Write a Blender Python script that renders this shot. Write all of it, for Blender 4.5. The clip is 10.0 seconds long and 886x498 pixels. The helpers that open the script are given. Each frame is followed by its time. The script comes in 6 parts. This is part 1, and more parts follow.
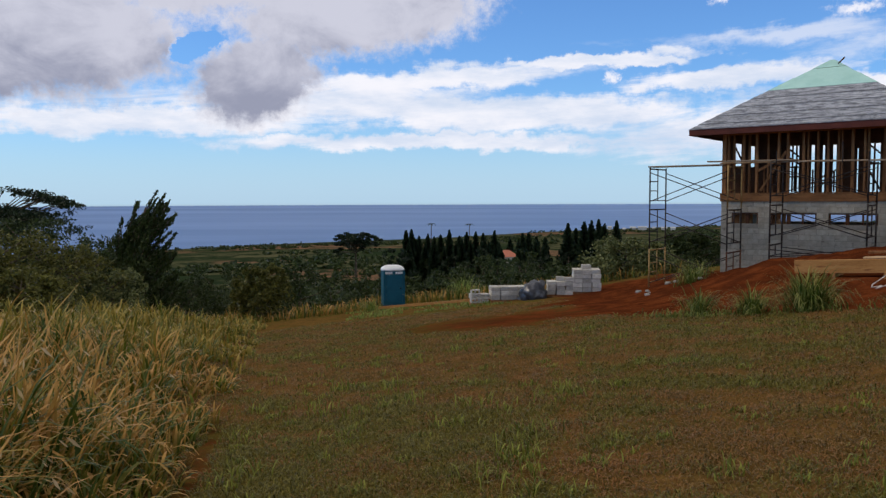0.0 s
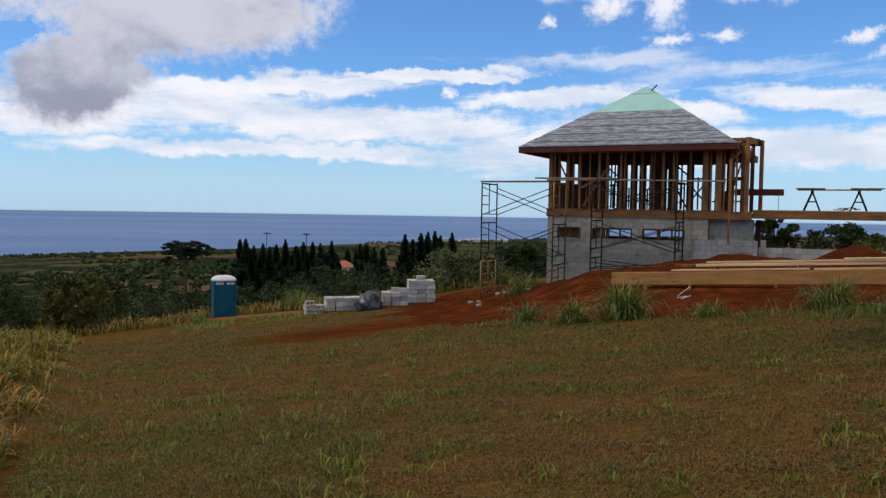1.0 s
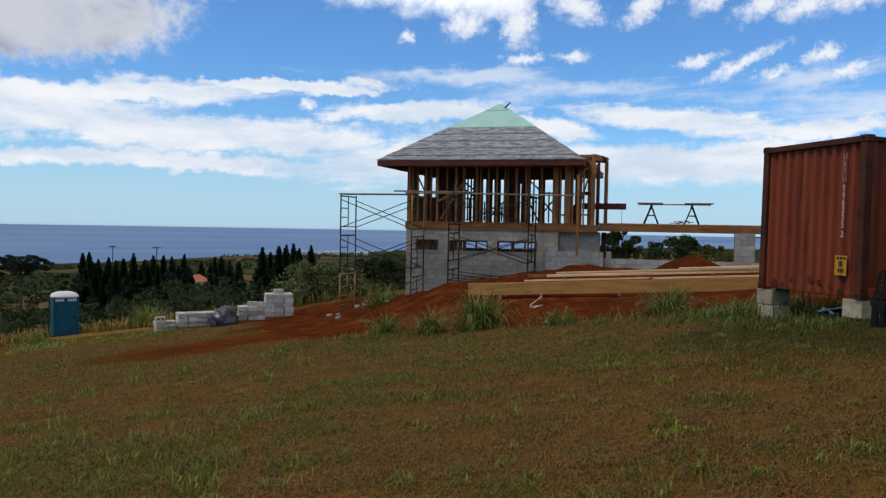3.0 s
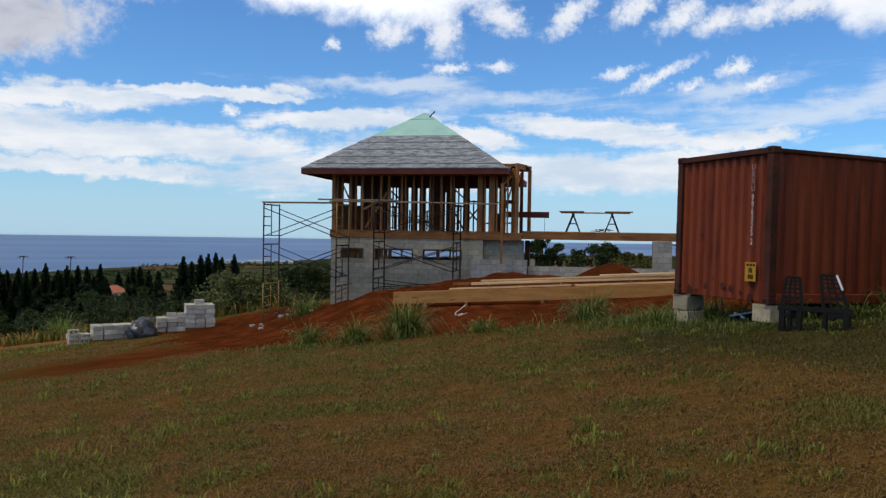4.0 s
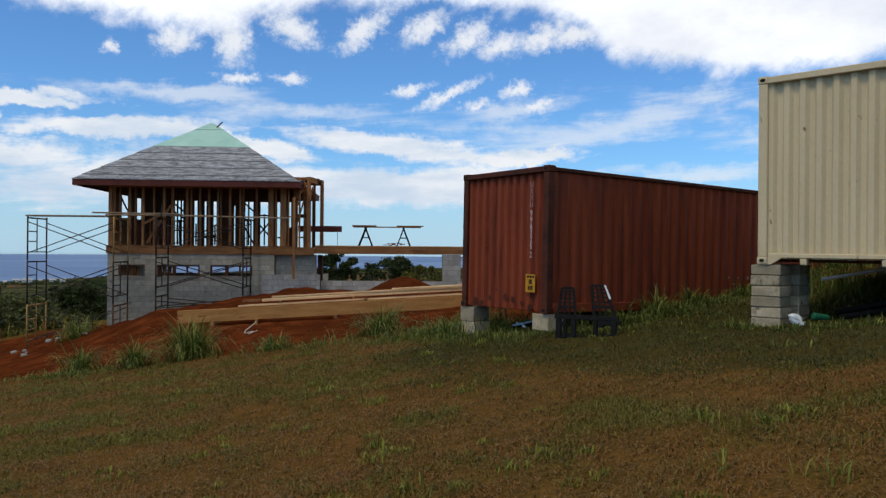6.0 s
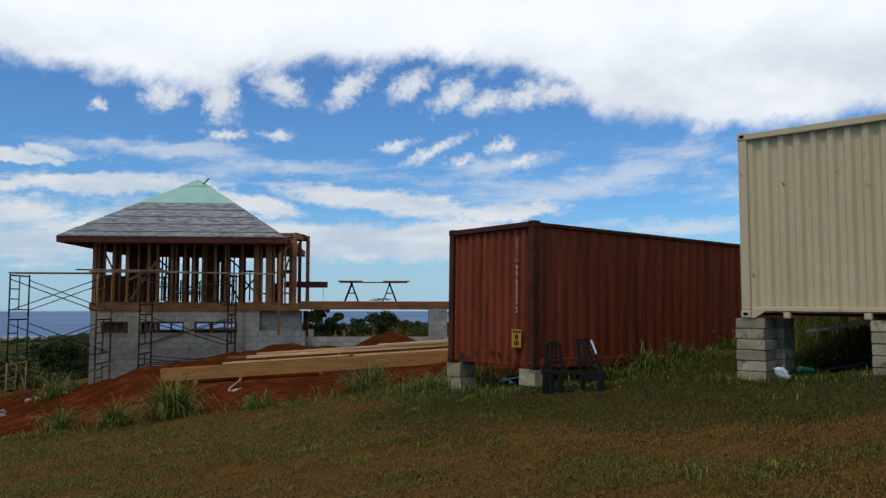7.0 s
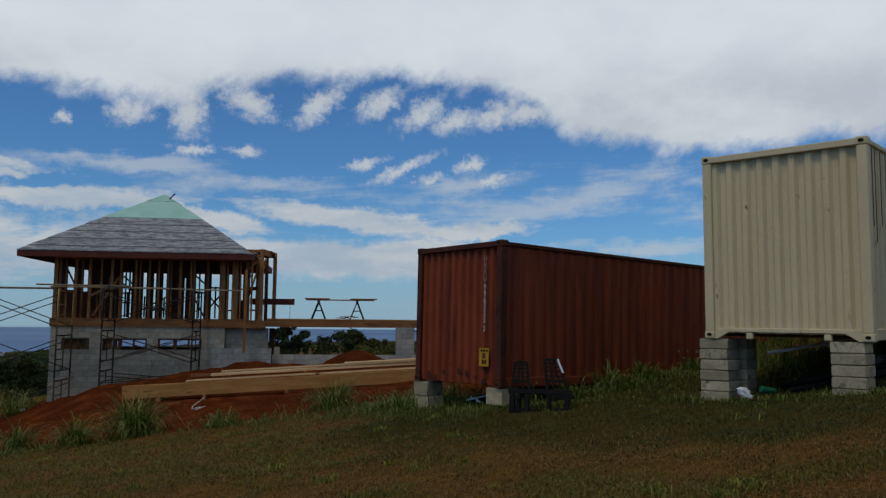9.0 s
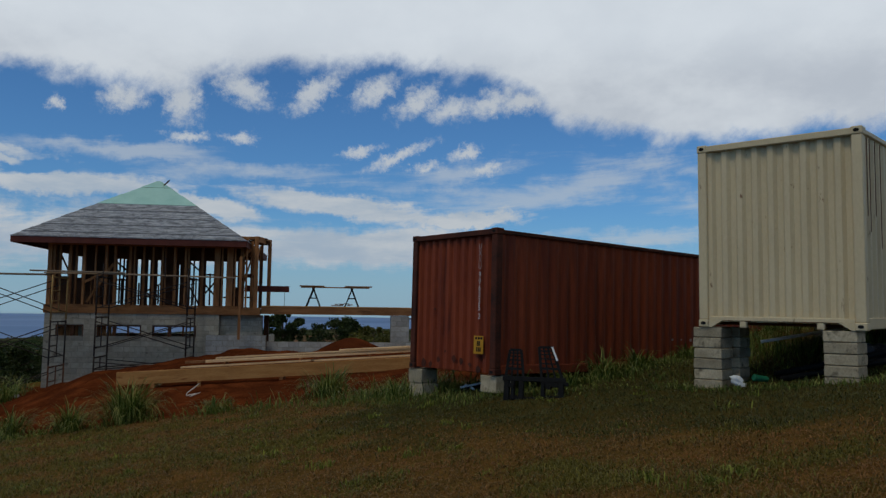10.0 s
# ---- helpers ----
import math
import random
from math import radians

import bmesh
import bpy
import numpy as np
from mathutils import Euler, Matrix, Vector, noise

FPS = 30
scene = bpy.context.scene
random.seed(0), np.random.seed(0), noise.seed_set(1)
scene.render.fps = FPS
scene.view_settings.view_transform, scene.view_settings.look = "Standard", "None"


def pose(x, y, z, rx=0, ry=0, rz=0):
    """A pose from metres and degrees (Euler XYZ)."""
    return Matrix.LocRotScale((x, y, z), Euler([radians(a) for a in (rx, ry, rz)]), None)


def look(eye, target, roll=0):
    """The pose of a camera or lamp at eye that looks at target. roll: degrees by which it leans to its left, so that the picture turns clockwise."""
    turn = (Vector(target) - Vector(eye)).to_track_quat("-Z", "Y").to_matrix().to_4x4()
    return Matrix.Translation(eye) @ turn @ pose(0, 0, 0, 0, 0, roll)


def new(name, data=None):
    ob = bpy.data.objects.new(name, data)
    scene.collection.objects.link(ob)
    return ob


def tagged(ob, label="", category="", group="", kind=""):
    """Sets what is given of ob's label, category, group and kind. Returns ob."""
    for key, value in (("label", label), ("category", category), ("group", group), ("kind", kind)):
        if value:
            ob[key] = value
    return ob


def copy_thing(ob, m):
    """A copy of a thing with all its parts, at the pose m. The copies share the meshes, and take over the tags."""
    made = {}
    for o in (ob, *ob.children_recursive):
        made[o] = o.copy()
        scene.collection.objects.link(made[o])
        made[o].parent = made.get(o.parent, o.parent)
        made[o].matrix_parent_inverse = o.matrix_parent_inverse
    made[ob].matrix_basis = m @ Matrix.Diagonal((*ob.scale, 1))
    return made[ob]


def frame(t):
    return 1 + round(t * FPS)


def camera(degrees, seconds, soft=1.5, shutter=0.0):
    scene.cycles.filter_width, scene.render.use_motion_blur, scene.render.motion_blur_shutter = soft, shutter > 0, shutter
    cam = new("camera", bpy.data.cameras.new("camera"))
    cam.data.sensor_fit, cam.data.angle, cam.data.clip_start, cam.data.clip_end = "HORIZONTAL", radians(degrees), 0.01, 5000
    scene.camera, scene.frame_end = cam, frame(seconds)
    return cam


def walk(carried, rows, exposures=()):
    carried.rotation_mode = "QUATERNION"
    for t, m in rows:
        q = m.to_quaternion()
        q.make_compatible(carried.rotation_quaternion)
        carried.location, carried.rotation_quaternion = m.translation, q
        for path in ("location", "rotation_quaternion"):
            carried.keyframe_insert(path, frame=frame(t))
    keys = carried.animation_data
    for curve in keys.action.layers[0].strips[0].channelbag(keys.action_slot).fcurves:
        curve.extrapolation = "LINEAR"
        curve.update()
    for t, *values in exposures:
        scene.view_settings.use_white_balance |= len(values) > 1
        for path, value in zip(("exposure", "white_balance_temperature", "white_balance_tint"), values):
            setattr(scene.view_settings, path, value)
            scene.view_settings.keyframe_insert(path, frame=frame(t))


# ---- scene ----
cam = camera(58.18, 10.0, soft=1.35)
ROWS = [
    (0.0, 0.001, 0.001, 1.600, -0.08, -3.62, 0.21),
    (0.5, 0.062, -0.016, 1.592, -6.56, -2.81, -1.11),
    (1.0, 0.096, -0.010, 1.613, -11.66, -2.78, -0.96),
    (1.5, 0.113, -0.052, 1.627, -16.99, -2.90, -0.67),
    (2.0, 0.080, -0.117, 1.612, -20.30, -2.98, -1.44),
    (2.2, 0.082, -0.124, 1.613, -20.31, -2.21, -0.90),
    (3.3, 0.092, -0.161, 1.616, -22.39, -1.48, -1.06),
    (3.5, 0.094, -0.168, 1.617, -22.97, -1.20, -0.89),
    (4.0, 0.142, -0.158, 1.627, -26.99, -1.03, -0.92),
    (4.5, 0.194, -0.114, 1.634, -32.32, -0.69, -1.10),
    (5.0, 0.235, -0.050, 1.663, -36.92, -0.48, -1.02),
    (5.5, 0.250, -0.119, 1.641, -40.48, -0.74, -0.44),
    (5.7, 0.249, -0.123, 1.645, -41.04, -0.48, -0.42),
    (6.8, 0.243, -0.147, 1.667, -42.76, 3.02, -0.06),
    (7.0, 0.242, -0.151, 1.671, -42.65, 4.04, -0.08),
    (7.5, 0.260, -0.129, 1.673, -43.37, 5.08, -0.51),
    (8.0, 0.248, -0.151, 1.660, -43.17, 5.06, -0.47),
    (8.5, 0.240, -0.166, 1.664, -44.53, 4.68, -0.76),
    (9.0, 0.212, -0.164, 1.665, -45.00, 5.39, -0.53),
    (9.5, 0.199, -0.160, 1.662, -44.49, 5.20, -0.71),
    (10.0, 0.204, -0.161, 1.654, -45.40, 4.55, -0.77),
]
EXPOSURES = [(0.0, 0.0, 6500, 15), (2.0, 0.0, 6500, 12), (4.0, -0.05, 6500, 10), (5.5, -0.06, 6500, 10), (6.8, -0.18, 6450, 10), (7.0, -0.30, 6400, 9), (7.5, -0.62, 6280, 8), (8.5, -0.80, 6220, 7), (10.0, -0.84, 6220, 7)]
walk(cam, [(t, pose(x, y, z, 90 + pitch, roll, yaw)) for t, x, y, z, yaw, pitch, roll in ROWS], EXPOSURES)

# ---------------------------------------------------------------- node helpers
SUN_EL, SUN_AZ = radians(56), radians(268)


class Nodes:
    """Short calls for building a node tree."""

    def __init__(self, tree):
        self.tree = tree
        tree.nodes.clear()

    def add(self, kind, **props):
        n = self.tree.nodes.new(kind)
        for k, v in props.items():
            if k == "operation": n.operation = v
            elif k == "data_type": n.data_type = v
            elif k == "blend_type": n.blend_type = v
            elif k == "sky_type": n.sky_type = v
            elif k == "attribute_name": n.attribute_name = v
            elif k == "noise_dimensions": n.noise_dimensions = v
            elif k == "interpolation_type": n.interpolation_type = v
            elif k == "clamp": n.clamp = v
        return n

    def put(self, socket, v):
        if isinstance(v, bpy.types.NodeSocket):
            self.tree.links.new(v, socket)
        elif v is not None:
            socket.default_value = v

    def m(self, op, a, b=None, c=None):
        n = self.add("ShaderNodeMath", operation=op)
        for i, v in enumerate((a, b, c)):
            if v is not None: self.put(n.inputs[i], v)
        return n.outputs[0]

    def vm(self, op, a, b=None):
        n = self.add("ShaderNodeVectorMath", operation=op)
        self.put(n.inputs[0], a)
        if b is not None: self.put(n.inputs[1], b)
        return n.outputs[0]

    def mix(self, f, a, b, blend="MIX"):
        n = self.add("ShaderNodeMix", data_type="RGBA", blend_type=blend)
        self.put(n.inputs[0], f)
        self.put(n.inputs[6], a if isinstance(a, bpy.types.NodeSocket) else (*a, 1))
        self.put(n.inputs[7], b if isinstance(b, bpy.types.NodeSocket) else (*b, 1))
        return n.outputs[2]

    def step(self, v, a, b, lo=0.0, hi=1.0):
        n = self.add("ShaderNodeMapRange", interpolation_type="SMOOTHSTEP")
        for i, x in enumerate((v, a, b, lo, hi)): self.put(n.inputs[i], x)
        return n.outputs[0]

    def noise(self, vec, scale, detail=4.0, rough=0.55, warp=0.0):
        n = self.add("ShaderNodeTexNoise")
        self.put(n.inputs["Vector"], vec)
        n.inputs["Scale"].default_value, n.inputs["Detail"].default_value = scale, detail
        n.inputs["Roughness"].default_value, n.inputs["Distortion"].default_value = rough, warp
        return n.outputs[0]

    def comb(self, x, y, z):
        n = self.add("ShaderNodeCombineXYZ")
        for i, v in enumerate((x, y, z)): self.put(n.inputs[i], v)
        return n.outputs[0]

    def sep(self, v):
        n = self.add("ShaderNodeSeparateXYZ")
        self.put(n.inputs[0], v)
        return n.outputs


# ---------------------------------------------------------------- sky and sun
def build_world():
    w = bpy.data.worlds.new("sky")
    w.use_nodes = True
    scene.world = w
    g = Nodes(w.node_tree)
    d = g.add("ShaderNodeTexCoord").outputs["Generated"]
    x, y, z = g.sep(d)
    az = g.m("MULTIPLY", g.m("ARCTAN2", x, y), 57.2958)
    el = g.m("MULTIPLY", g.m("ARCSINE", z), 57.2958)
    sky = g.add("ShaderNodeTexSky", sky_type="NISHITA")
    sky.sun_disc, sky.sun_elevation, sky.sun_rotation = False, SUN_EL, SUN_AZ
    sky.altitude, sky.air_density, sky.dust_density, sky.ozone_density = 100, 1.0, 0.3, 2.0
    blue = g.mix(1.0, sky.outputs[0], (0.063, 0.104, 0.146), "MULTIPLY")
    # slow warp, so that no cloud edge is a plain curve
    base = g.comb(az, el, 0.0)

    def wobble(off, scale, k, detail=5, rough=0.62):
        return g.m("MULTIPLY", g.m("SUBTRACT", g.noise(g.vm("ADD", base, off), scale, detail, rough), 0.5), k)
    warped = g.comb(g.m("ADD", az, wobble((0.0, 0.0, 3.0), 0.5, 4.0)), g.m("ADD", el, wobble((41.0, 17.0, 3.0), 0.55, 2.0)), 0.0)

    def blobs(items, vec):
        """Distance to the nearest of some tilted ellipses: 1 on the outline, less inside."""
        out = None
        for a0, e0, ra, re, tilt in items:
            n = g.add("ShaderNodeMapping")
            n.vector_type = "TEXTURE"
            g.put(n.inputs[0], vec)
            n.inputs[1].default_value, n.inputs[2].default_value, n.inputs[3].default_value = (a0, e0, 0), (0, 0, radians(tilt)), (ra, re, 1)
            ln = g.add("ShaderNodeVectorMath", operation="LENGTH")
            g.put(ln.inputs[0], n.outputs[0])
            out = ln.outputs["Value"] if out is None else g.m("MINIMUM", out, ln.outputs["Value"])
        return out

    def edge(stops, a0, a1):
        """An outline's elevation against azimuth."""
        r = g.add("ShaderNodeValToRGB")
        g.put(r.inputs[0], g.m("DIVIDE", g.m("SUBTRACT", az, a0), a1 - a0))
        els = r.color_ramp.elements
        while len(els) < len(stops): els.new(0.5)
        for e, (a, v) in zip(els, stops): e.position, e.color = (a - a0) / (a1 - a0), (v / 30, v / 30, v / 30, 1)
        return g.m("MULTIPLY", g.sep(r.outputs[0])[0], 30.0)
    # flat streaky layer low over the sea
    streak = g.noise(g.comb(g.m("MULTIPLY", az, 0.10), g.m("MULTIPLY", g.m("SUBTRACT", el, g.m("MULTIPLY", az, 0.04)), 0.55), 3.0), 1.0, 8, 0.64, 0.4)
    low = blobs(((-1.0, 8.3, 11, 0.9, 4), (9.5, 9.5, 8, 0.42, 3), (-21, 5.4, 13, 1.0, 1), (-5, 7.2, 7.5, 1.6, 3), (4, 5.9, 20, 1.2, -2), (0, 4.0, 14, 0.6, 0), (19.5, 8.1, 6.5, 0.7, 2), (27.5, 7.3, 7, 0.75, -12),
                 (38, 7.5, 7, 0.85, -7), (47, 6.6, 5.5, 0.5, 3), (24, 4.7, 14, 1.9, 0), (40, 4.6, 15, 1.5, 0), (14.3, 9.3, 2.6, 0.4, 0)), warped)
    m1 = g.step(g.m("ADD", low, g.m("MULTIPLY", g.m("SUBTRACT", streak, 0.5), 2.2)), 1.30, 0.62, 0.0, 0.97)
    wisp = blobs(((55, 9.0, 11, 1.3, 10), (60.5, 10.3, 6, 1.0, -6), (46.5, 9.9, 5, 0.9, 10), (58, 5.5, 8, 0.6, 0), (66, 7.5, 6, 0.8, 0), (33, 9.5, 9, 0.8, 0), (22, 10.6, 8, 0.6, 0)), warped)
    m5 = g.step(g.m("ADD", wisp, g.m("MULTIPLY", g.m("SUBTRACT", streak, 0.5), 4.2)), 1.30, -0.1, 0.0, 0.62)
    # large grey cumulus
    n2 = g.noise(g.comb(g.m("MULTIPLY", az, 0.2), g.m("MULTIPLY", el, 0.3), 7.3), 1.0, 7, 0.6, 0.3)
    big = blobs(((-26, 10.6, 9.0, 4.2, 0), (-12.8, 8.4, 4.6, 3.1, 20), (-6.0, 12.6, 9.6, 2.7, 6), (-31, 8.2, 7, 2.2, 0), (-20, 15.0, 17, 3.0, 0), (-8, 18, 16, 4, 0)), warped)
    hole = blobs(((-17.2, 10.2, 1.9, 0.75, 25),), warped)
    big = g.m("ADD", big, g.step(hole, 1.3, 0.6, 0.0, 0.7))
    m2 = g.step(g.m("ADD", big, wobble((7.0, 3.0, 9.0), 0.9, 0.8, 7, 0.68)), 1.22, 0.72)
    # high sheet breaking into slanted tufts at its edge
    n3 = g.noise(g.comb(g.m("MULTIPLY", g.m("SUBTRACT", az, g.m("MULTIPLY", el, 0.9)), 0.33), g.m("MULTIPLY", el, 0.24), 1.7), 1.0, 5, 0.55, 0.4)
    rim = edge(((-40, 24), (6, 19), (13, 15.4), (20, 15.0), (25.6, 14.9), (28.3, 16.2), (35, 17.2), (43, 17.3), (50.5, 16.3), (54, 13.4), (63, 11.9), (100, 12.2)), -40, 100)
    over = g.m("ADD", g.m("SUBTRACT", el, rim), g.m("ADD", g.m("MULTIPLY", g.m("SUBTRACT", n3, 0.5), 2.4), wobble((3.0, 9.0, 1.0), 0.45, 2.4, 7, 0.68)))
    m3 = g.step(over, -0.6, 1.1, 0.0, 0.98)
    tufts = blobs(((22.9, 14.0, 1.3, 0.85, 10), (26.8, 14.1, 1.2, 1.5, 0), (30.9, 15.2, 1.9, 0.9, -18), (36, 15.4, 2.2, 0.75, 38), (40.2, 15.6, 2.0, 0.8, 30), (43.4, 15.0, 1.9, 0.8, 35), (45.8, 14.5, 1.8, 0.75, 15), (48.6, 14.9, 2.3, 0.8, 20), (51.0, 15.0, 1.9, 0.7, 10),
                   (39.2, 11.4, 1.4, 0.35, 12), (42.0, 11.1, 2.4, 0.42, 25), (46.8, 11.5, 1.2, 0.45, 20), (43.9, 10.4, 1.0, 0.35, 10), (48.7, 10.3, 1.0, 0.35, 20), (27.2, 11.8, 1.3, 0.38, 0), (30.7, 11.9, 1.2, 0.38, 0), (18.9, 13.2, 0.6, 0.5, 0), (12.1, 8.3, 0.6, 0.35, 20), (27.0, 11.7, 1.0, 0.35, 15)),
                  g.comb(g.m("ADD", az, wobble((0.0, 5.0, 8.0), 0.8, 3.4, 6, 0.7)), g.m("ADD", el, wobble((21.0, 5.0, 8.0), 0.8, 1.7, 6, 0.7)), 0.0))
    m4 = g.step(g.m("ADD", tufts, wobble((2.0, 2.0, 5.0), 1.6, 1.6, 7, 0.7)), 1.45, 0.10, 0.0, 0.93)
    tone = g.noise(g.comb(g.m("MULTIPLY", az, 0.12), g.m("MULTIPLY", el, 0.4), 2.0), 1.0, 6, 0.6)
    white = g.mix(g.step(tone, 0.32, 0.66), (0.62, 0.73, 0.87), (0.93, 0.95, 0.98))
    grey = g.mix(g.step(g.m("ADD", n2, g.m("MULTIPLY", g.m("SUBTRACT", el, 9.5), 0.06)), 0.28, 0.75), (0.31, 0.34, 0.44), (0.60, 0.63, 0.72))
    grey = g.mix(g.step(big, 0.72, 1.02, 0.0, 0.6), grey, (0.80, 0.82, 0.88))
    c = g.mix(g.step(el, 0.0, 7.0, 0.75, 0.0), blue, (0.47, 0.68, 0.86))
    c = g.mix(m5, c, (0.84, 0.89, 0.95))
    c = g.mix(m4, c, (0.90, 0.93, 0.98))
    c = g.mix(m1, c, white)
    c = g.mix(m3, c, g.mix(g.step(g.noise(g.comb(g.m("MULTIPLY", az, 0.1), g.m("MULTIPLY", el, 0.16), 5.0), 1.0, 6, 0.6), 0.33, 0.67), (0.86, 0.90, 0.98), (1.12, 1.15, 1.20)))
    c = g.mix(g.m('MULTIPLY', m3, g.step(el, 15.0, 20.0, 0.0, 0.7)), c, (1.22, 1.27, 1.34))
    c = g.mix(m2, c, grey)
    # closed grey cloud overhead and behind
    c = g.mix(g.step(el, 25.0, 38.0, 0.0, 1.0), c, g.mix(n3, (0.17, 0.165, 0.16), (0.40, 0.39, 0.37)))
    c = g.mix(g.step(el, -1.0, -0.2, 1.0, 0.0), c, (0.2, 0.24, 0.3))
    bg = g.add("ShaderNodeBackground")
    g.put(bg.inputs[0], c)
    bg.inputs[1].default_value = 1.0
    o = g.add("ShaderNodeOutputWorld")
    g.put(o.inputs[0], bg.outputs[0])


build_world()
sun = new("sun", bpy.data.lights.new("sun", "SUN"))
sun.data.energy, sun.data.angle, sun.data.color = 1.42, radians(12), (1.0, 0.90, 0.74)
sun.matrix_world = look((0, 0, 0), (-math.sin(SUN_AZ) * math.cos(SUN_EL), -math.cos(SUN_AZ) * math.cos(SUN_EL), -math.sin(SUN_EL)))


# ---------------------------------------------------------------- materials
def material(name, low, high, scale=3.0, rough=0.8, bump=0.2, fine=30.0, metal=0.0, stain=None, stain_at=(0.55, 0.7), stain_scale=1.2, stretch=(1, 1, 1), per_object=0.0, spec=0.2):
    """Two-scale noise colour with optional stains, grain bump, and a shift from piece to piece."""
    mat = bpy.data.materials.new(name)
    mat.use_nodes = True
    g = Nodes(mat.node_tree)
    co = g.add("ShaderNodeTexCoord").outputs["Object"]
    info = g.add("ShaderNodeObjectInfo").outputs["Random"]
    co = g.vm("ADD", g.vm("MULTIPLY", co, stretch), g.comb(g.m("MULTIPLY", info, 37.0), g.m("MULTIPLY", info, 11.0), 0.0))
    a, b = g.noise(co, scale, 5, 0.6), g.noise(co, fine, 3, 0.6)
    f = g.step(g.m("ADD", g.m("MULTIPLY", a, 0.65), g.m("MULTIPLY", b, 0.35)), 0.32, 0.68)
    c = g.mix(f, low, high)
    if stain:
        c = g.mix(g.step(g.noise(co, stain_scale, 6, 0.65, 0.3), *stain_at), c, stain)
    if per_object:
        k = g.m("ADD", g.m("MULTIPLY", g.m("SUBTRACT", info, 0.5), per_object * 2), 1.0)
        c = g.mix(1.0, c, g.comb(k, k, k), "MULTIPLY")
    p = g.add("ShaderNodeBsdfPrincipled")
    g.put(p.inputs["Base Color"], c)
    g.put(p.inputs["Roughness"], g.m("ADD", g.m("MULTIPLY", b, 0.2), rough - 0.1))
    p.inputs["Metallic"].default_value = metal
    p.inputs["Specular IOR Level"].default_value = spec
    if bump:
        bn = g.add("ShaderNodeBump")
        bn.inputs["Strength"].default_value, bn.inputs["Distance"].default_value = bump, 0.02
        g.put(bn.inputs["Height"], g.m("ADD", a, b))
        g.put(p.inputs["Normal"], bn.outputs[0])
    o = g.add("ShaderNodeOutputMaterial")
    g.put(o.inputs[0], p.outputs[0])
    return mat


RED = material("red_container_paint", (0.138, 0.025, 0.0098), (0.255, 0.052, 0.0175), 1.6, 0.62, 0.12, 22, stain=(0.055, 0.015, 0.012), stain_at=(0.52, 0.74), stain_scale=1.3, stretch=(2.2, 2.2, 0.22))
RED_DARK = material("rust_dark_steel", (0.026, 0.011, 0.008), (0.10, 0.027, 0.014), 2.5, 0.75, 0.2, 40)
CREAM = material("cream_container_paint", (0.57, 0.465, 0.285), (0.66, 0.55, 0.345), 0.9, 0.55, 0.08, 25, stain=(0.24, 0.14, 0.075), stain_at=(0.63, 0.72), stain_scale=6.0, stretch=(1.2, 1.2, 0.5))
RUST = material("rust", (0.06, 0.025, 0.015), (0.16, 0.065, 0.03), 8, 0.9, 0.3, 50)
BLACK = material("black_void", (0.008, 0.008, 0.008), (0.015, 0.014, 0.013), 5, 0.9, 0.0)
YELLOW = material("yellow_sticker", (0.42, 0.20, 0.012), (0.50, 0.26, 0.02), 6, 0.6, 0.0)
LETTER = material("white_lettering", (0.50, 0.46, 0.44), (0.62, 0.58, 0.55), 9, 0.6, 0.0)
BLOCK = material("concrete_block", (0.30, 0.27, 0.21), (0.43, 0.392, 0.315), 5, 0.95, 0.35, 60, per_object=0.12, stain=(0.15, 0.125, 0.095), stain_at=(0.54, 0.72), stain_scale=2.5)
PIER_BLOCK = material("weathered_pier_block", (0.30, 0.25, 0.165), (0.52, 0.445, 0.31), 3.5, 0.95, 0.4, 40, per_object=0.25, stain=(0.085, 0.07, 0.045), stain_at=(0.50, 0.70), stain_scale=3.5)
BLOCK_LIGHT = material("new_concrete_block", (0.30, 0.285, 0.25), (0.43, 0.41, 0.37), 6, 0.95, 0.35, 60, per_object=0.2, stain=(0.2, 0.16, 0.12), stain_at=(0.6, 0.76), stain_scale=3)
STACK_BLOCK = material("pale_new_block", (0.42, 0.40, 0.35), (0.63, 0.60, 0.54), 6, 0.95, 0.35, 60, per_object=0.3, stain=(0.30, 0.25, 0.19), stain_at=(0.6, 0.76), stain_scale=3)
MORTAR = material("mortar", (0.20, 0.18, 0.145), (0.28, 0.255, 0.21), 8, 0.95, 0.3, 60)
WOOD = material("framing_lumber", (0.19, 0.076, 0.027), (0.37, 0.172, 0.065), 3, 0.8, 0.15, 30, stretch=(3, 3, 0.6), per_object=0.35)
# dark brown timber; the dimness indoors and under the eaves is in its colour
WOOD_DARK = material("shade_dark_timber", (0.050, 0.021, 0.010), (0.105, 0.044, 0.020), 2, 0.85, 0.15, 30, per_object=0.2)
WOOD_BEAM = material("weathered_beam", (0.20, 0.082, 0.028), (0.38, 0.18, 0.070), 2.2, 0.8, 0.15, 26, stretch=(0.5, 3, 3), per_object=0.2, stain=(0.11, 0.045, 0.02), stain_at=(0.55, 0.72), stain_scale=1.5)
WOOD_LIGHT = material("fresh_lumber", (0.34, 0.155, 0.045), (0.51, 0.27, 0.090), 2.2, 0.75, 0.12, 26, stretch=(0.5, 3, 3), per_object=0.2, stain=(0.22, 0.085, 0.025), stain_at=(0.58, 0.72), stain_scale=3)
FASCIA = material("redwood_fascia", (0.075, 0.020, 0.014), (0.125, 0.034, 0.023), 2, 0.7, 0.1, 30)
FELT = material("grey_roofing_underlay", (0.085, 0.092, 0.107), (0.47, 0.49, 0.53), 2.4, 0.85, 0.15, 11, stretch=(1.1, 3.6, 3.6), per_object=0.10)
